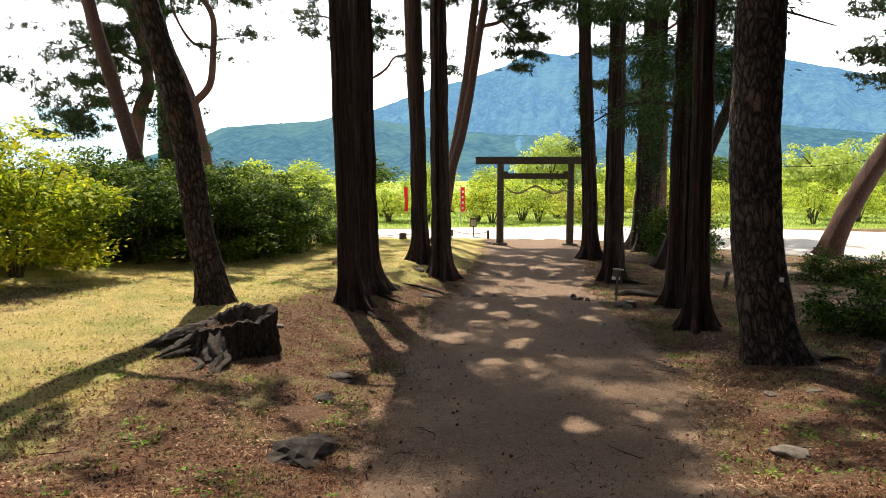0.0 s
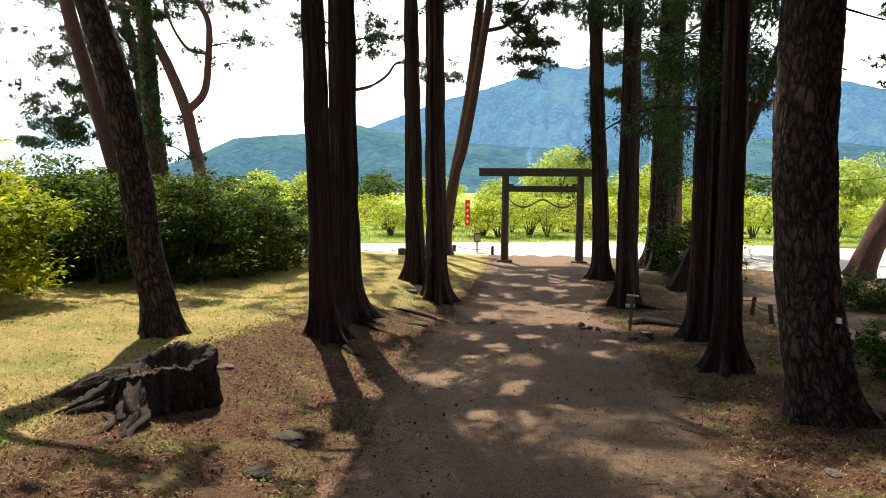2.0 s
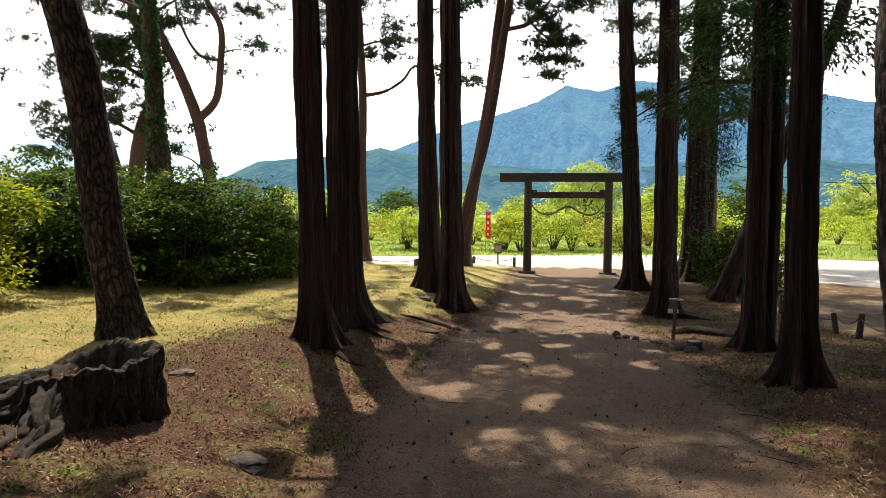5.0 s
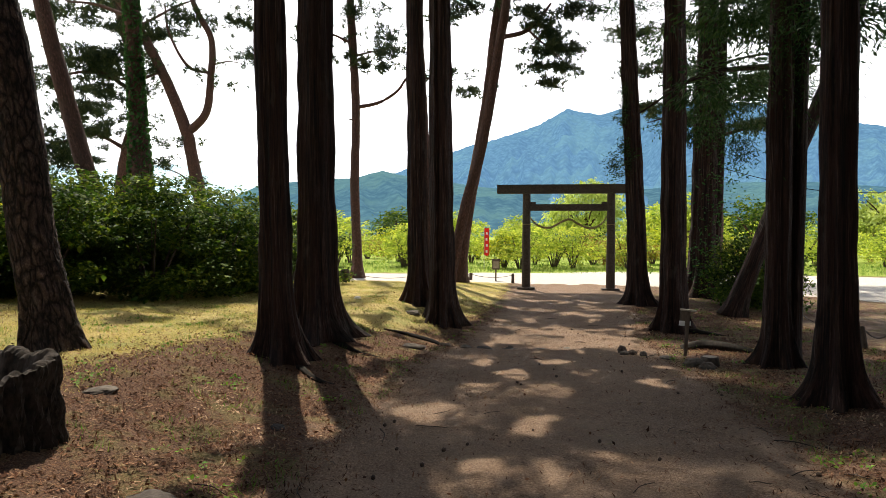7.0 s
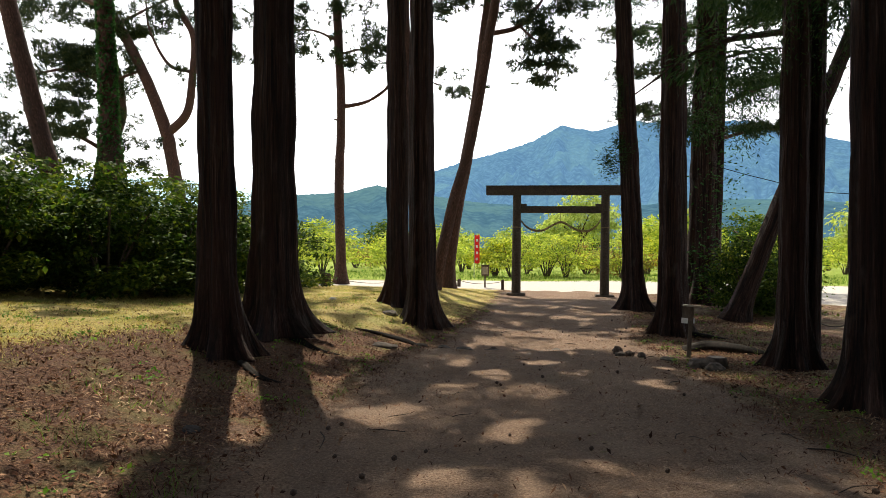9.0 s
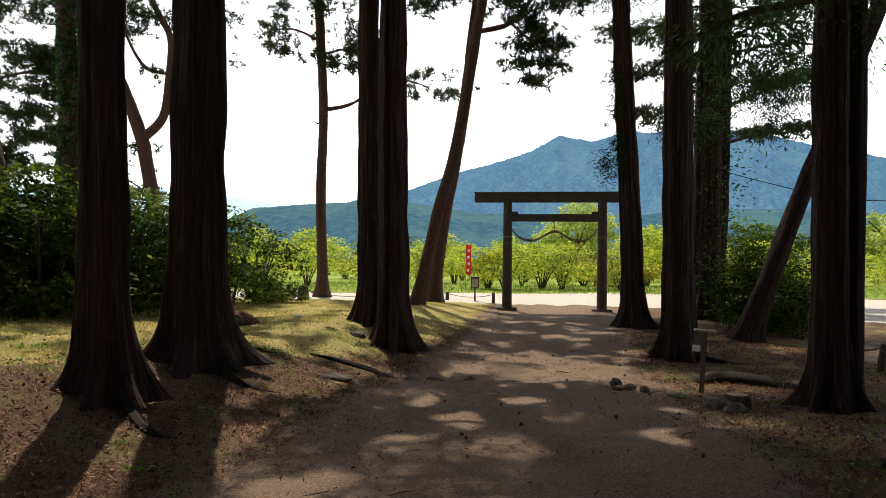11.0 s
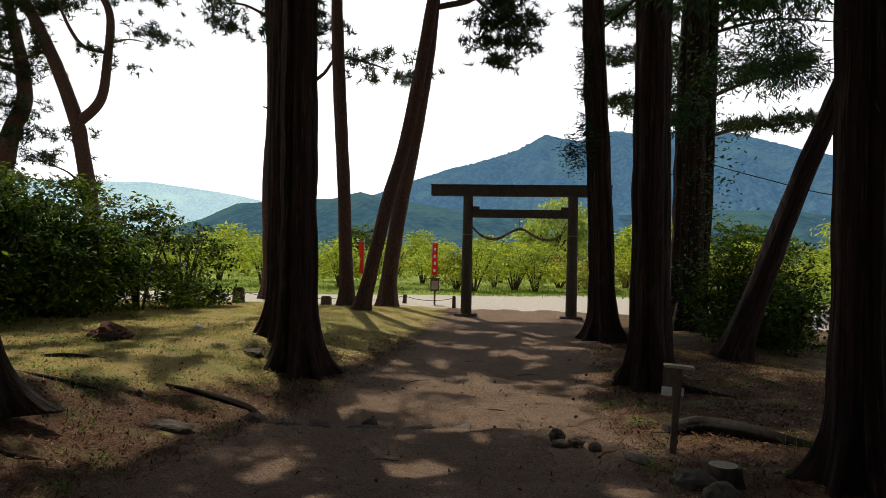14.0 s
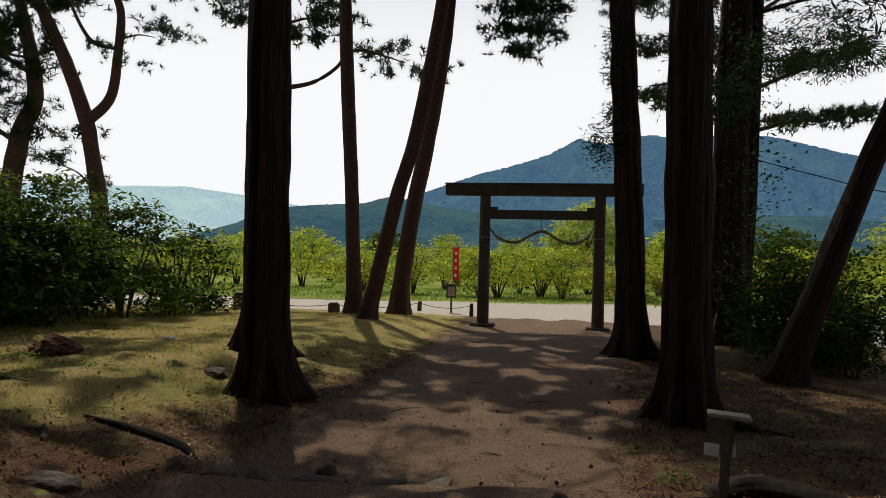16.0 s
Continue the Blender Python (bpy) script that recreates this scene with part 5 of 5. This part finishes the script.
def short_post(x, y, h, rad, tilt, seed, label, group):
    z = gz(x, y)
    t = thing("short_post", label, "post", group, (x, y, z))
    bm = bmesh.new()
    bmesh.ops.create_cone(bm, segments=14, radius1=rad * 1.05, radius2=rad * 0.95, depth=h, cap_ends=True)
    bmesh.ops.bevel(bm, geom=[e for e in bm.edges if e.verts[0].co.z > 0 and e.verts[1].co.z > 0], offset=rad * 0.2, segments=2, affect="EDGES")
    for v in bm.verts:
        v.co.x += 0.1 * rad * noise.noise(v.co * 9 + Vector((seed, 0, 0)))
    bm.transform(Matrix.Translation((x, y, z)) @ pose(0, 0, 0, tilt, tilt * 0.7, 0) @ Matrix.Translation((0, 0, h / 2 - 0.04)))
    part("shaft", bm, MATS["darkwood"], t)
    return Vector((x, y, z + h * 0.75))


def sag_rope(a, b, sag, rad, label):
    t = thing("fence_rope", label, "rope", "fence ropes", a)
    pts = [(*(Vector(a).lerp(Vector(b), u) - Vector((0, 0, sag * 4 * u * (1 - u)))), rad) for u in np.linspace(0, 1, 9)]
    part("cord", tube("cord", pts, MATS["darkwood"], 6, 0.1, 0, 0, 5, 0, 0, 0), None, t)


right = [short_post(x, y, 0.5, 0.055, tl, k, "short dark wooden fence post leaning in the earth", "fence posts") for k, (x, y, tl) in enumerate([(7.62, 18.5, 6), (7.48, 17.1, -8), (7.3, 16.0, 4), (7.2, 14.6, -5), (7.75, 20.2, 3)])]
for a, b in ((4, 0), (0, 1), (1, 2), (2, 3)):
    sag_rope(right[a], right[b], 0.12, 0.011, "thin dark rope sagging between short posts")
left = [short_post(x, y, h, rd, tl, 9 + k, "short dark wooden post beside the lane", "lane posts") for k, (x, y, h, rd, tl) in enumerate([(-4.15, 29.9, 0.5, 0.17, 0), (-1.8, 31.0, 0.34, 0.17, 0), (0.42, 33.4, 0.36, 0.07, 4), (2.1, 32.2, 0.42, 0.06, 0)])]
sag_rope(left[0], left[1], 0.15, 0.01, "thin rope sagging between lane posts")
sag_rope(left[1], left[2], 0.12, 0.01, "thin rope sagging between lane posts")
sag_rope(left[2], left[3], 0.12, 0.01, "thin rope sagging between lane posts")


# ---- stumps, roots, stones ----
def hollow_stump(cx, cy, seed):
    """A rotted hollow stump: an uneven ring wall that runs down into root arms, and litter inside."""
    z0 = gz(cx, cy) - 0.15
    t = thing("tree_stump", "big rotten hollow stump with ragged rim and root arms", "stump", "", (cx, cy, z0))
    n, rows = 200, 22

    def lump(x, y, zz, k):
        return noise.noise(Vector((x * k, y * k, zz * k + seed)))
    bm = bmesh.new()
    grid = []
    for j in range(rows * 2 + 8):
        ring = []
        for i in range(n):
            a = 6.28318 * i / n
            ca, sa = math.cos(a), math.sin(a)
            rim = 0.58 + 0.06 * ca + 0.08 * sa + 0.07 * lump(ca, sa, 0, 1.7) + 0.03 * lump(ca, sa, 2, 6) + 0.02 * lump(ca, sa, 4, 17)
            rim -= 0.20 * max(0, math.cos(a - 3.05)) ** 3
            R = 0.56 + 0.06 * lump(ca, sa, 5, 1.6)
            arm = 0.95 * max(0, math.cos(a - 3.25)) ** 16 + 0.85 * max(0, math.cos(a - 4.72)) ** 30 + 0.35 * max(0, math.cos(a - 4.1)) ** 30 + 0.4 * max(0, math.cos(a - 2.3)) ** 20
            if j < rows:
                u = j / (rows - 1)
                rad = R * (1.04 - 0.04 * u) + arm * (1 - u) ** 1.7
                zz = rim * u
                rad += (0.07 * lump(ca * 5, sa * 5, u * 0.9, 1.6) + 0.05 * lump(ca * 14, sa * 14, u * 3.0, 1.3) + 0.02 * lump(ca * 30, sa * 30, u * 9, 1.3)) * (1.2 - 0.5 * u)
            elif j < rows + 8:
                u = (j - rows + 1) / 8
                rad = R - (0.10 + 0.05 * lump(ca, sa, 9, 3)) * u
                zz = rim + 0.02 * math.sin(u * 3.14) - 0.02 * u + 0.02 * lump(ca * 9, sa * 9, 3, 1.5)
            else:
                u = (j - rows - 7) / rows
                inner = R - 0.10 - 0.05 * lump(ca, sa, 9, 3)
                rad = inner * (1 - u) + 0.001
                floor = 0.40 + 0.05 * lump(ca * rad * 6, sa * rad * 6, 1, 1)
                zz = floor + (rim - 0.02 - floor) * max(0, 1 - u * 5)
            ring.append(bm.verts.new((cx + ca * rad, cy + sa * rad * 0.85, z0 + zz)))
        grid.append(ring)
    for g0, g1 in zip(grid, grid[1:]):
        for i in range(n):
            bm.faces.new((g0[i], g0[(i + 1) % n], g1[(i + 1) % n], g1[i]))
    part("shell", bm, MATS["oldstump"], t)
    for k, arm in enumerate(([(-0.3, 0.05, 0.30, 0.20), (-0.62, 0.08, 0.24, 0.16), (-0.86, -0.04, 0.20, 0.13), (-1.05, 0.0, 0.12, 0.10), (-1.25, -0.1, 0.08, 0.05)], [(-0.06, -0.3, 0.30, 0.19), (-0.02, -0.6, 0.22, 0.15), (0.10, -0.82, 0.14, 0.11), (0.08, -1.05, 0.10, 0.08), (0.16, -1.28, 0.06, 0.04)],
                             [(-0.3, -0.25, 0.3, 0.14), (-0.62, -0.5, 0.18, 0.10), (-0.9, -0.62, 0.08, 0.05)])):
        part("root_arm", tube("root_arm", [(cx + a, cy + b, z0 + c, d) for a, b, c, d in arm], MATS["oldstump"], 40, 0.025, 0.20, 0, 5, 0.7, 0.03, 40 + k), None, t)
    r = np.random.default_rng(seed)
    a, d = r.uniform(0, 6.28, 420), np.sqrt(r.uniform(0, 1, 420)) * 0.40
    P = np.stack([cx + np.cos(a) * d, cy + np.sin(a) * d * 0.85, np.full(420, z0 + 0.43) + r.normal(size=420) * 0.012], 1)
    tagged(part("litter", leaf_cloud("litter", P, 0.06, MATS["litter"], 0.35, 0.8, 0, None, seed), None, t, "dry leaves lying in the hollow"), kind="stuff")
    return t


MATS["oldstump"] = simple_mat("rotten_wood", (0.004, 0.003, 0.0025), (0.055, 0.041, 0.031), 26, 0.95, 1.0, (1, 1, 0.5))
hollow_stump(-2.90, 9.35, 3)


def root_arm(name, pts, label, mat="darkwood", seed=0, cat="root"):
    thin = 1.0 if cat == "log" else 0.62
    pts = [(x + 0.03 * math.sin(k * 2.3 + seed), y + 0.04 * math.cos(k * 1.9 + seed), gz(x, y) + dz * thin, r * thin) for k, (x, y, dz, r) in enumerate(pts)]
    t = thing(name, label, cat, "surface roots", pts[0][:3])
    part("wood", tube("wood", pts, MATS["rot" if mat == "darkwood" else mat], 14, 0.05, 0.1, 0, 5, 0.45, 0, seed), None, t)


root_arm("surface_root", [(-1.05, 17.4, -0.02, 0.03), (-0.75, 17.42, 0.04, 0.045), (-0.4, 17.4, 0.05, 0.055), (-0.1, 17.3, 0.03, 0.05), (0.15, 17.2, -0.04, 0.03)], "dark gnarled root lying on the litter", seed=1)
root_arm("surface_root", [(-1.15, 17.0, -0.02, 0.03), (-0.95, 16.8, 0.05, 0.04), (-0.85, 16.5, -0.02, 0.03)], "short crooked root standing out of the litter", seed=2)
root_arm("surface_root", [(-2.8, 18.1, 0.0, 0.04), (-2.4, 18.0, 0.03, 0.05), (-1.95, 17.9, -0.02, 0.03)], "dark root on the dry lawn", seed=3)
root_arm("surface_root", [(-2.2, 16.3, -0.02, 0.03), (-1.6, 16.2, 0.02, 0.03), (-1.2, 16.35, -0.02, 0.02)], "thin root across fallen needles", seed=4)
root_arm("fallen_log", [(4.16, 16.4, 0.0, 0.07), (4.45, 16.45, 0.04, 0.09), (4.8, 16.3, 0.04, 0.085), (5.15, 16.05, 0.0, 0.065), (5.45, 15.75, -0.05, 0.05)], "dark decayed arched log on the ground", "rot", 5, "log")
root_arm("surface_root", [(5.1, 19.3, 0.06, 0.14), (5.45, 19.1, 0.0, 0.09), (5.85, 18.9, -0.05, 0.04)], "dark spreading cedar root", seed=6)
root_arm("surface_root", [(5.2, 9.6, 0.0, 0.05), (5.6, 9.75, 0.05, 0.045), (5.9, 9.65, -0.03, 0.03)], "bare root looping out of reddish earth", seed=7)
root_arm("surface_root", [(-1.5, 13.0, 0.03, 0.07), (-1.15, 12.8, 0.0, 0.05), (-0.8, 12.85, -0.05, 0.03)], "cedar root spreading towards the path", seed=8)
root_arm("surface_root", [(-1.4, 14.8, 0.06, 0.12), (-1.05, 14.65, 0.0, 0.07), (-0.75, 14.7, -0.04, 0.03)], "cedar root spreading towards the path", seed=9)
root_arm("surface_root", [(-3.35, 8.9, -0.02, 0.04), (-3.0, 8.4, 0.02, 0.05), (-3.1, 7.9, -0.02, 0.03)], "weathered root on the shaded litter", "oldstump", 10)


def cut_stump(x, y, rad, h, seed, label):
    z = gz(x, y)
    t = thing("tree_stump", label, "stump", "cut stumps", (x, y, z))
    part("wood", tube("wood", [(x, y, z - 0.05, rad * 1.15), (x, y, z + h * 0.4, rad), (x, y, z + h, rad * 0.96)], MATS["darkwood"], 24, 0.04, 0.05, 0.3, 5, 0.1, 0, seed), None, t)
    bm = bmesh.new()
    bmesh.ops.create_circle(bm, cap_ends=True, segments=24, radius=rad * 0.88)
    bm.transform(pose(x, y, z + h + 0.006))
    part("cut_face", bm, MATS["cutwood"], t, "pale sawn face")


cut_stump(4.10, 14.96, 0.115, 0.12, 1, "low sawn stump with a pale weathered top")
# rotten red stump on the lawn
z = gz(-2.85, 19.8)
t = thing("tree_stump", "crumbling reddish rotten stump on the lawn", "stump", "", (-2.85, 19.8, z))
for k, (dx, dy, s) in enumerate([(0, 0, 0.24), (0.2, 0.05, 0.15), (-0.22, 0.02, 0.14), (0.05, -0.12, 0.16)]):
    part("chunk", rock_mesh("chunk", (-2.85 + dx, 19.8 + dy, z + s * 0.35), (s, s * 0.8, s * 0.6), MATS["cone"] if k == 3 else MATS["redrot"] if "redrot" in MATS else MATS.setdefault("redrot", simple_mat("red_rotten_wood", (0.06, 0.025, 0.02), (0.2, 0.09, 0.06), 30, 0.95, 0.9)), 5 + k, 3, 0.5), None, t)


def stone(x, y, size, seed, label, mat="stone", sink=0.35, rough=0.28):
    z = gz(x, y)
    ob = new("stone", rock_mesh("stone", (0, 0, 0), size, MATS[mat], seed, 3, rough))
    ob.location = (x, y, z + size[2] * (1 - 2 * sink) * 0.6)
    return tagged(ob, label, "stone", "stones along the path")


stone(-1.35, 6.3, (0.38, 0.28, 0.15), 1, "flat dark stone half buried in needles", "darkstone", 0.62, 0.42)
stone(-1.42, 7.95, (0.17, 0.14, 0.06), 2, "flat grey stone lying on needles", "darkstone", 0.5, 0.4)
stone(-1.38, 8.95, (0.24, 0.15, 0.05), 3, "flat grey stone lying on needles", "darkstone", 0.5, 0.4)
stone(5.85, 8.5, (0.36, 0.36, 0.40), 4, "mossy upright boulder with pale lichen", "darkstone", 0.25, 0.4)
stone(5.0, 7.4, (0.12, 0.1, 0.06), 5, "small pale stone on reddish earth")
stone(3.05, 16.02, (0.09, 0.07, 0.08), 6, "dark stone at the path's edge", "darkwood", 0.15)
stone(3.20, 15.90, (0.075, 0.065, 0.05), 7, "dark stone at the path's edge", "darkwood", 0.2)
stone(3.05, 15.86, (0.08, 0.065, 0.04), 8, "pale rounded stone at the path's edge", sink=0.2)
stone(3.33, 15.75, (0.07, 0.06, 0.05), 9, "pale rounded stone at the path's edge", sink=0.2)
stone(3.62, 15.45, (0.16, 0.10, 0.04), 10, "flat pale stone at the path's edge")
stone(3.86, 14.85, (0.17, 0.13, 0.10), 11, "broken grey stone beside the sawn stump")
stone(3.95, 14.6, (0.14, 0.12, 0.08), 12, "broken grey stone beside the sawn stump")
stone(0.50, 16.62, (0.18, 0.11, 0.09), 13, "grey kerb stone set in the path's earth step", sink=0.3)
stone(0.86, 16.62, (0.26, 0.12, 0.07), 14, "grey kerb stone set in the path's earth step", sink=0.3)
stone(1.30, 16.62, (0.24, 0.11, 0.06), 15, "grey kerb stone set in the path's earth step", sink=0.4)
stone(1.75, 16.60, (0.26, 0.10, 0.05), 16, "grey kerb stone set in the path's earth step", sink=0.45)
stone(2.2, 16.58, (0.24, 0.10, 0.05), 17, "grey kerb stone set in the path's earth step", sink=0.45)
stone(0.15, 16.8, (0.15, 0.11, 0.1), 18, "dark stone beside a surface root", "darkwood", 0.3)
stone(-0.35, 15.9, (0.22, 0.12, 0.06), 19, "flat grey stone lying on needles")
stone(-2.27, 21.7, (0.1, 0.08, 0.06), 20, "small white stone on the lawn", "white")
stone(-1.1, 10.8, (0.09, 0.07, 0.03), 21, "flat grey stone lying on needles", "darkstone", 0.5, 0.4)
stone(-0.7, 19.6, (0.2, 0.14, 0.07), 22, "grey stone on the lawn beside the trees")
stone(0.1, 20.4, (0.16, 0.12, 0.06), 23, "grey stone on the lawn beside the trees")
stone(1.27, 17.0, (0.09, 0.07, 0.06), 24, "dark stone at the path's edge", "darkwood", 0.2)
stone(3.9, 8.0, (0.13, 0.07, 0.035), 25, "flat pale stone on reddish earth")
stone(3.3, 6.3, (0.2, 0.14, 0.05), 26, "flat pale stone on reddish earth")
stone(4.35, 7.9, (0.1, 0.08, 0.04), 27, "small pale stone on reddish earth")
stone(-2.6, 10.6, (0.16, 0.1, 0.04), 28, "flat grey stone lying on needles")

# white tag on the big pine
tagged(new("tree_tag", mesh_of("tree_tag", [(4.65, 9.415, 1.56), (4.68, 9.42, 1.56), (4.68, 9.42, 1.62), (4.65, 9.415, 1.62), (4.65, 9.56, 1.56), (4.68, 9.56, 1.56), (4.68, 9.56, 1.62), (4.65, 9.56, 1.62)],
                                 [(0, 1, 2, 3), (5, 4, 7, 6), (1, 5, 6, 2), (4, 0, 3, 7), (3, 2, 6, 7), (4, 5, 1, 0)], MATS["white"], False)), "small white tag nailed to pine bark", "tag")


# ---- pine cones and twigs on the path ----
def cone_mesh():
    bm = bmesh.new()
    bmesh.ops.create_icosphere(bm, subdivisions=2, radius=1)
    for v in bm.verts:
        k = 1 + 0.22 * math.sin(v.co.z * 11) * math.cos(5 * math.atan2(v.co.y, v.co.x) + v.co.z * 8)
        v.co = Vector((v.co.x * 0.021 * k, v.co.y * 0.021 * k, v.co.z * 0.027))
    me = bpy.data.meshes.new("pine_cone")
    bm.to_mesh(me)
    bm.free()
    me.materials.append(MATS["cone"])
    return me


CONE = cone_mesh()
r_ = np.random.default_rng(12)
fixed = [(1.27, 17.3), (0.62, 10.6), (1.21, 13.44), (3.02, 12.76), (2.15, 10.21), (-0.06, 9.69), (-0.1, 11.34)]
for k in range(70):
    y = fixed[k][1] if k < len(fixed) else 6 + 20 * r_.uniform(0, 1) ** 1.2
    x = fixed[k][0] if k < len(fixed) else r_.uniform(path_left(y) - 0.6, path_right(y) + 0.8)
    ob = new("pine_cone", CONE)
    ob.matrix_basis = pose(x, y, gz(x, y) + 0.02, r_.uniform(40, 130), 0, r_.uniform(0, 360)) @ Matrix.Scale(r_.uniform(0.5, 0.85), 4)
    tagged(ob, "small dark fallen pine cone lying on the earth", "pine cone", "fallen pine cones")
TWIGS = [tube("twig", [(-0.14, 0, 0, 0.006), (-0.04, 0.02, 0.012, 0.007), (0.05, -0.015, 0.01, 0.006), (0.15, 0.02, 0, 0.003)], MATS["darkwood"], 6, 0.03, 0, 0, 5, 0.2, 0, 2),
         tube("twig", [(-0.2, 0, 0, 0.005), (0.0, 0.03, 0.015, 0.006), (0.22, -0.02, 0.004, 0.003)], MATS["oldstump"], 6, 0.04, 0, 0, 5, 0.2, 0, 4)]
for k in range(130):
    y = 5.8 + 18 * r_.uniform(0, 1) ** 1.2
    x = r_.uniform(path_left(y) - 3.0, path_right(y) + 2.4)
    ob = new("twig", TWIGS[k % 2])
    ob.matrix_basis = pose(x, y, gz(x, y) + 0.012, 0, r_.uniform(-6, 6), r_.uniform(0, 360)) @ Matrix.Scale(r_.uniform(0.3, 0.9), 4)
    tagged(ob, "dry broken twig lying on the ground", "twig", "fallen twigs")


# ---- litter, grass and weeds ----
def scatter(n, x0, x1, y0, y1, keep, seed, power=1.0):
    r = np.random.default_rng(seed)
    y = y0 + (y1 - y0) * r.uniform(0, 1, n) ** power
    x = r.uniform(x0, x1, n)
    k = keep(x, y, r)
    x, y = x[k], y[k]
    return np.stack([x, y, ground_z(x, y)], 1)


def off_path(x, y):
    return np.maximum(path_left(y) - x, x - path_right(y))


def patchy(x, y, s, seed):
    return np.array([noise.noise(Vector((a * s, b * s, seed))) for a, b in zip(x, y)])


def blades(name, P, length, width, mat, seed, label, cat, lean=0.5):
    """Grass blades, each one narrow triangle."""
    r = np.random.default_rng(seed)
    n = len(P)
    d = unit(r.normal(size=(n, 3)) * np.array([lean, lean, 0.1]) + np.array([0, 0, 1.0]))
    side = unit(np.cross(d, r.normal(size=(n, 3)))) * width
    ln = length * r.uniform(0.5, 1.4, (n, 1))
    v = np.stack([P - side, P + side, P + d * ln], 1)
    tagged(new(name, quick_mesh(name, v.reshape(-1, 3), np.arange(3 * n), 3, MATS[mat])), label, cat, kind="stuff")


P = scatter(230000, -7, 8, 4.4, 24, lambda x, y, r: r.uniform(0, 1, len(x)) < np.where(off_path(x, y) > -0.1, 0.9 - 0.72 * sstep(1.2, 3.0, path_left(y) - x - np.interp(y, [5, 9, 13, 18], [2.4, 1.8, 0.6, -0.8])), 0.045 + 0.28 * np.exp(off_path(x, y) * 3)), 41, 1.4)
P[:, 2] += 0.012
tagged(new("needle_litter", leaf_cloud("needle_litter", P, 0.06, MATS["litter"], 0.16, 0.85, 0, None, 42)), "reddish fallen needles and dry bits over the ground", "litter", kind="stuff")
P = scatter(52000, -8, 8, 4.4, 24, lambda x, y, r: r.uniform(0, 1, len(x)) < np.where(off_path(x, y) > 0.1, 0.8 - 0.65 * sstep(1.2, 3.0, path_left(y) - x - np.interp(y, [5, 9, 13, 18], [2.4, 1.8, 0.6, -0.8])), 0.06), 43, 1.4)
P[:, 2] += 0.014
tagged(new("leaf_litter", leaf_cloud("leaf_litter", P, 0.042, MATS["litter"], 0.55, 0.7, 0, None, 44)), "small curled brown leaves over the ground", "litter", kind="stuff")
P = scatter(230000, -9, 3, 7, 31, lambda x, y, r: (off_path(x, y) > 0.3) & (r.uniform(0, 1, len(x)) < sstep(0.0, 1.4, path_left(y) - x - np.interp(y, [5, 8, 11, 13, 16, 18, 22, 30], [1.9, 2.0, 1.9, 1.6, 1.2, 0.1, -0.5, -0.5])) * (patchy(x, y, 1.1, 7) * 0.5 + 0.75)), 45, 1.15)
blades("lawn_grass", P, 0.05, 0.003, "grass", 46, "short dry yellow-green grass of the lawn", "grass", 0.9)
P = scatter(60000, -6, 8, 4.5, 26, lambda x, y, r: (off_path(x, y) > 0.0) & (patchy(x, y, 1.6, 3) > 0.22), 47, 1.3)
blades("weed_grass", P, 0.085, 0.003, "weed", 48, "green weed tufts growing through the litter", "grass", 0.6)
P = scatter(5200, -5, 8, 4.5, 24, lambda x, y, r: (off_path(x, y) > 0.0) & (patchy(x, y, 1.3, 9) > 0.2), 49, 1.3)
P = np.repeat(P, 6, 0) + np.random.default_rng(50).normal(size=(len(P) * 6, 3)) * np.array([0.035, 0.035, 0.012])
P[:, 2] += 0.035
tagged(new("low_weeds", leaf_cloud("low_weeds", P, 0.038, MATS["weed"], 0.6, 0.7, 0, None, 51)), "small green leafy weeds on the litter", "weeds", kind="stuff")
P = scatter(26000, -30, 40, 38.5, 50, lambda x, y, r: r.uniform(0, 1, len(x)) < 0.9, 52, 1.0)
blades("field_grass", P, 0.14, 0.012, "weed", 53, "fresh green grass of the field beyond the lane", "grass", 0.6)

# thin cable from the double cedar
cable = thing("cable", "thin black cable strung from a cedar across the view", "cable", "", (7.9, 27.0, 4.2))
part("line", tube("line", [(8.1, 27.5, 4.25, 0.012), (9.6, 27.0, 3.75, 0.012), (11.6, 27.0, 3.35, 0.012), (14.2, 26.2, 3.3, 0.012), (16.3, 26.0, 3.6, 0.012)], MATS["rot"], 6, 0.3, 0, 0, 5, 0, 0, 0), None, cable)
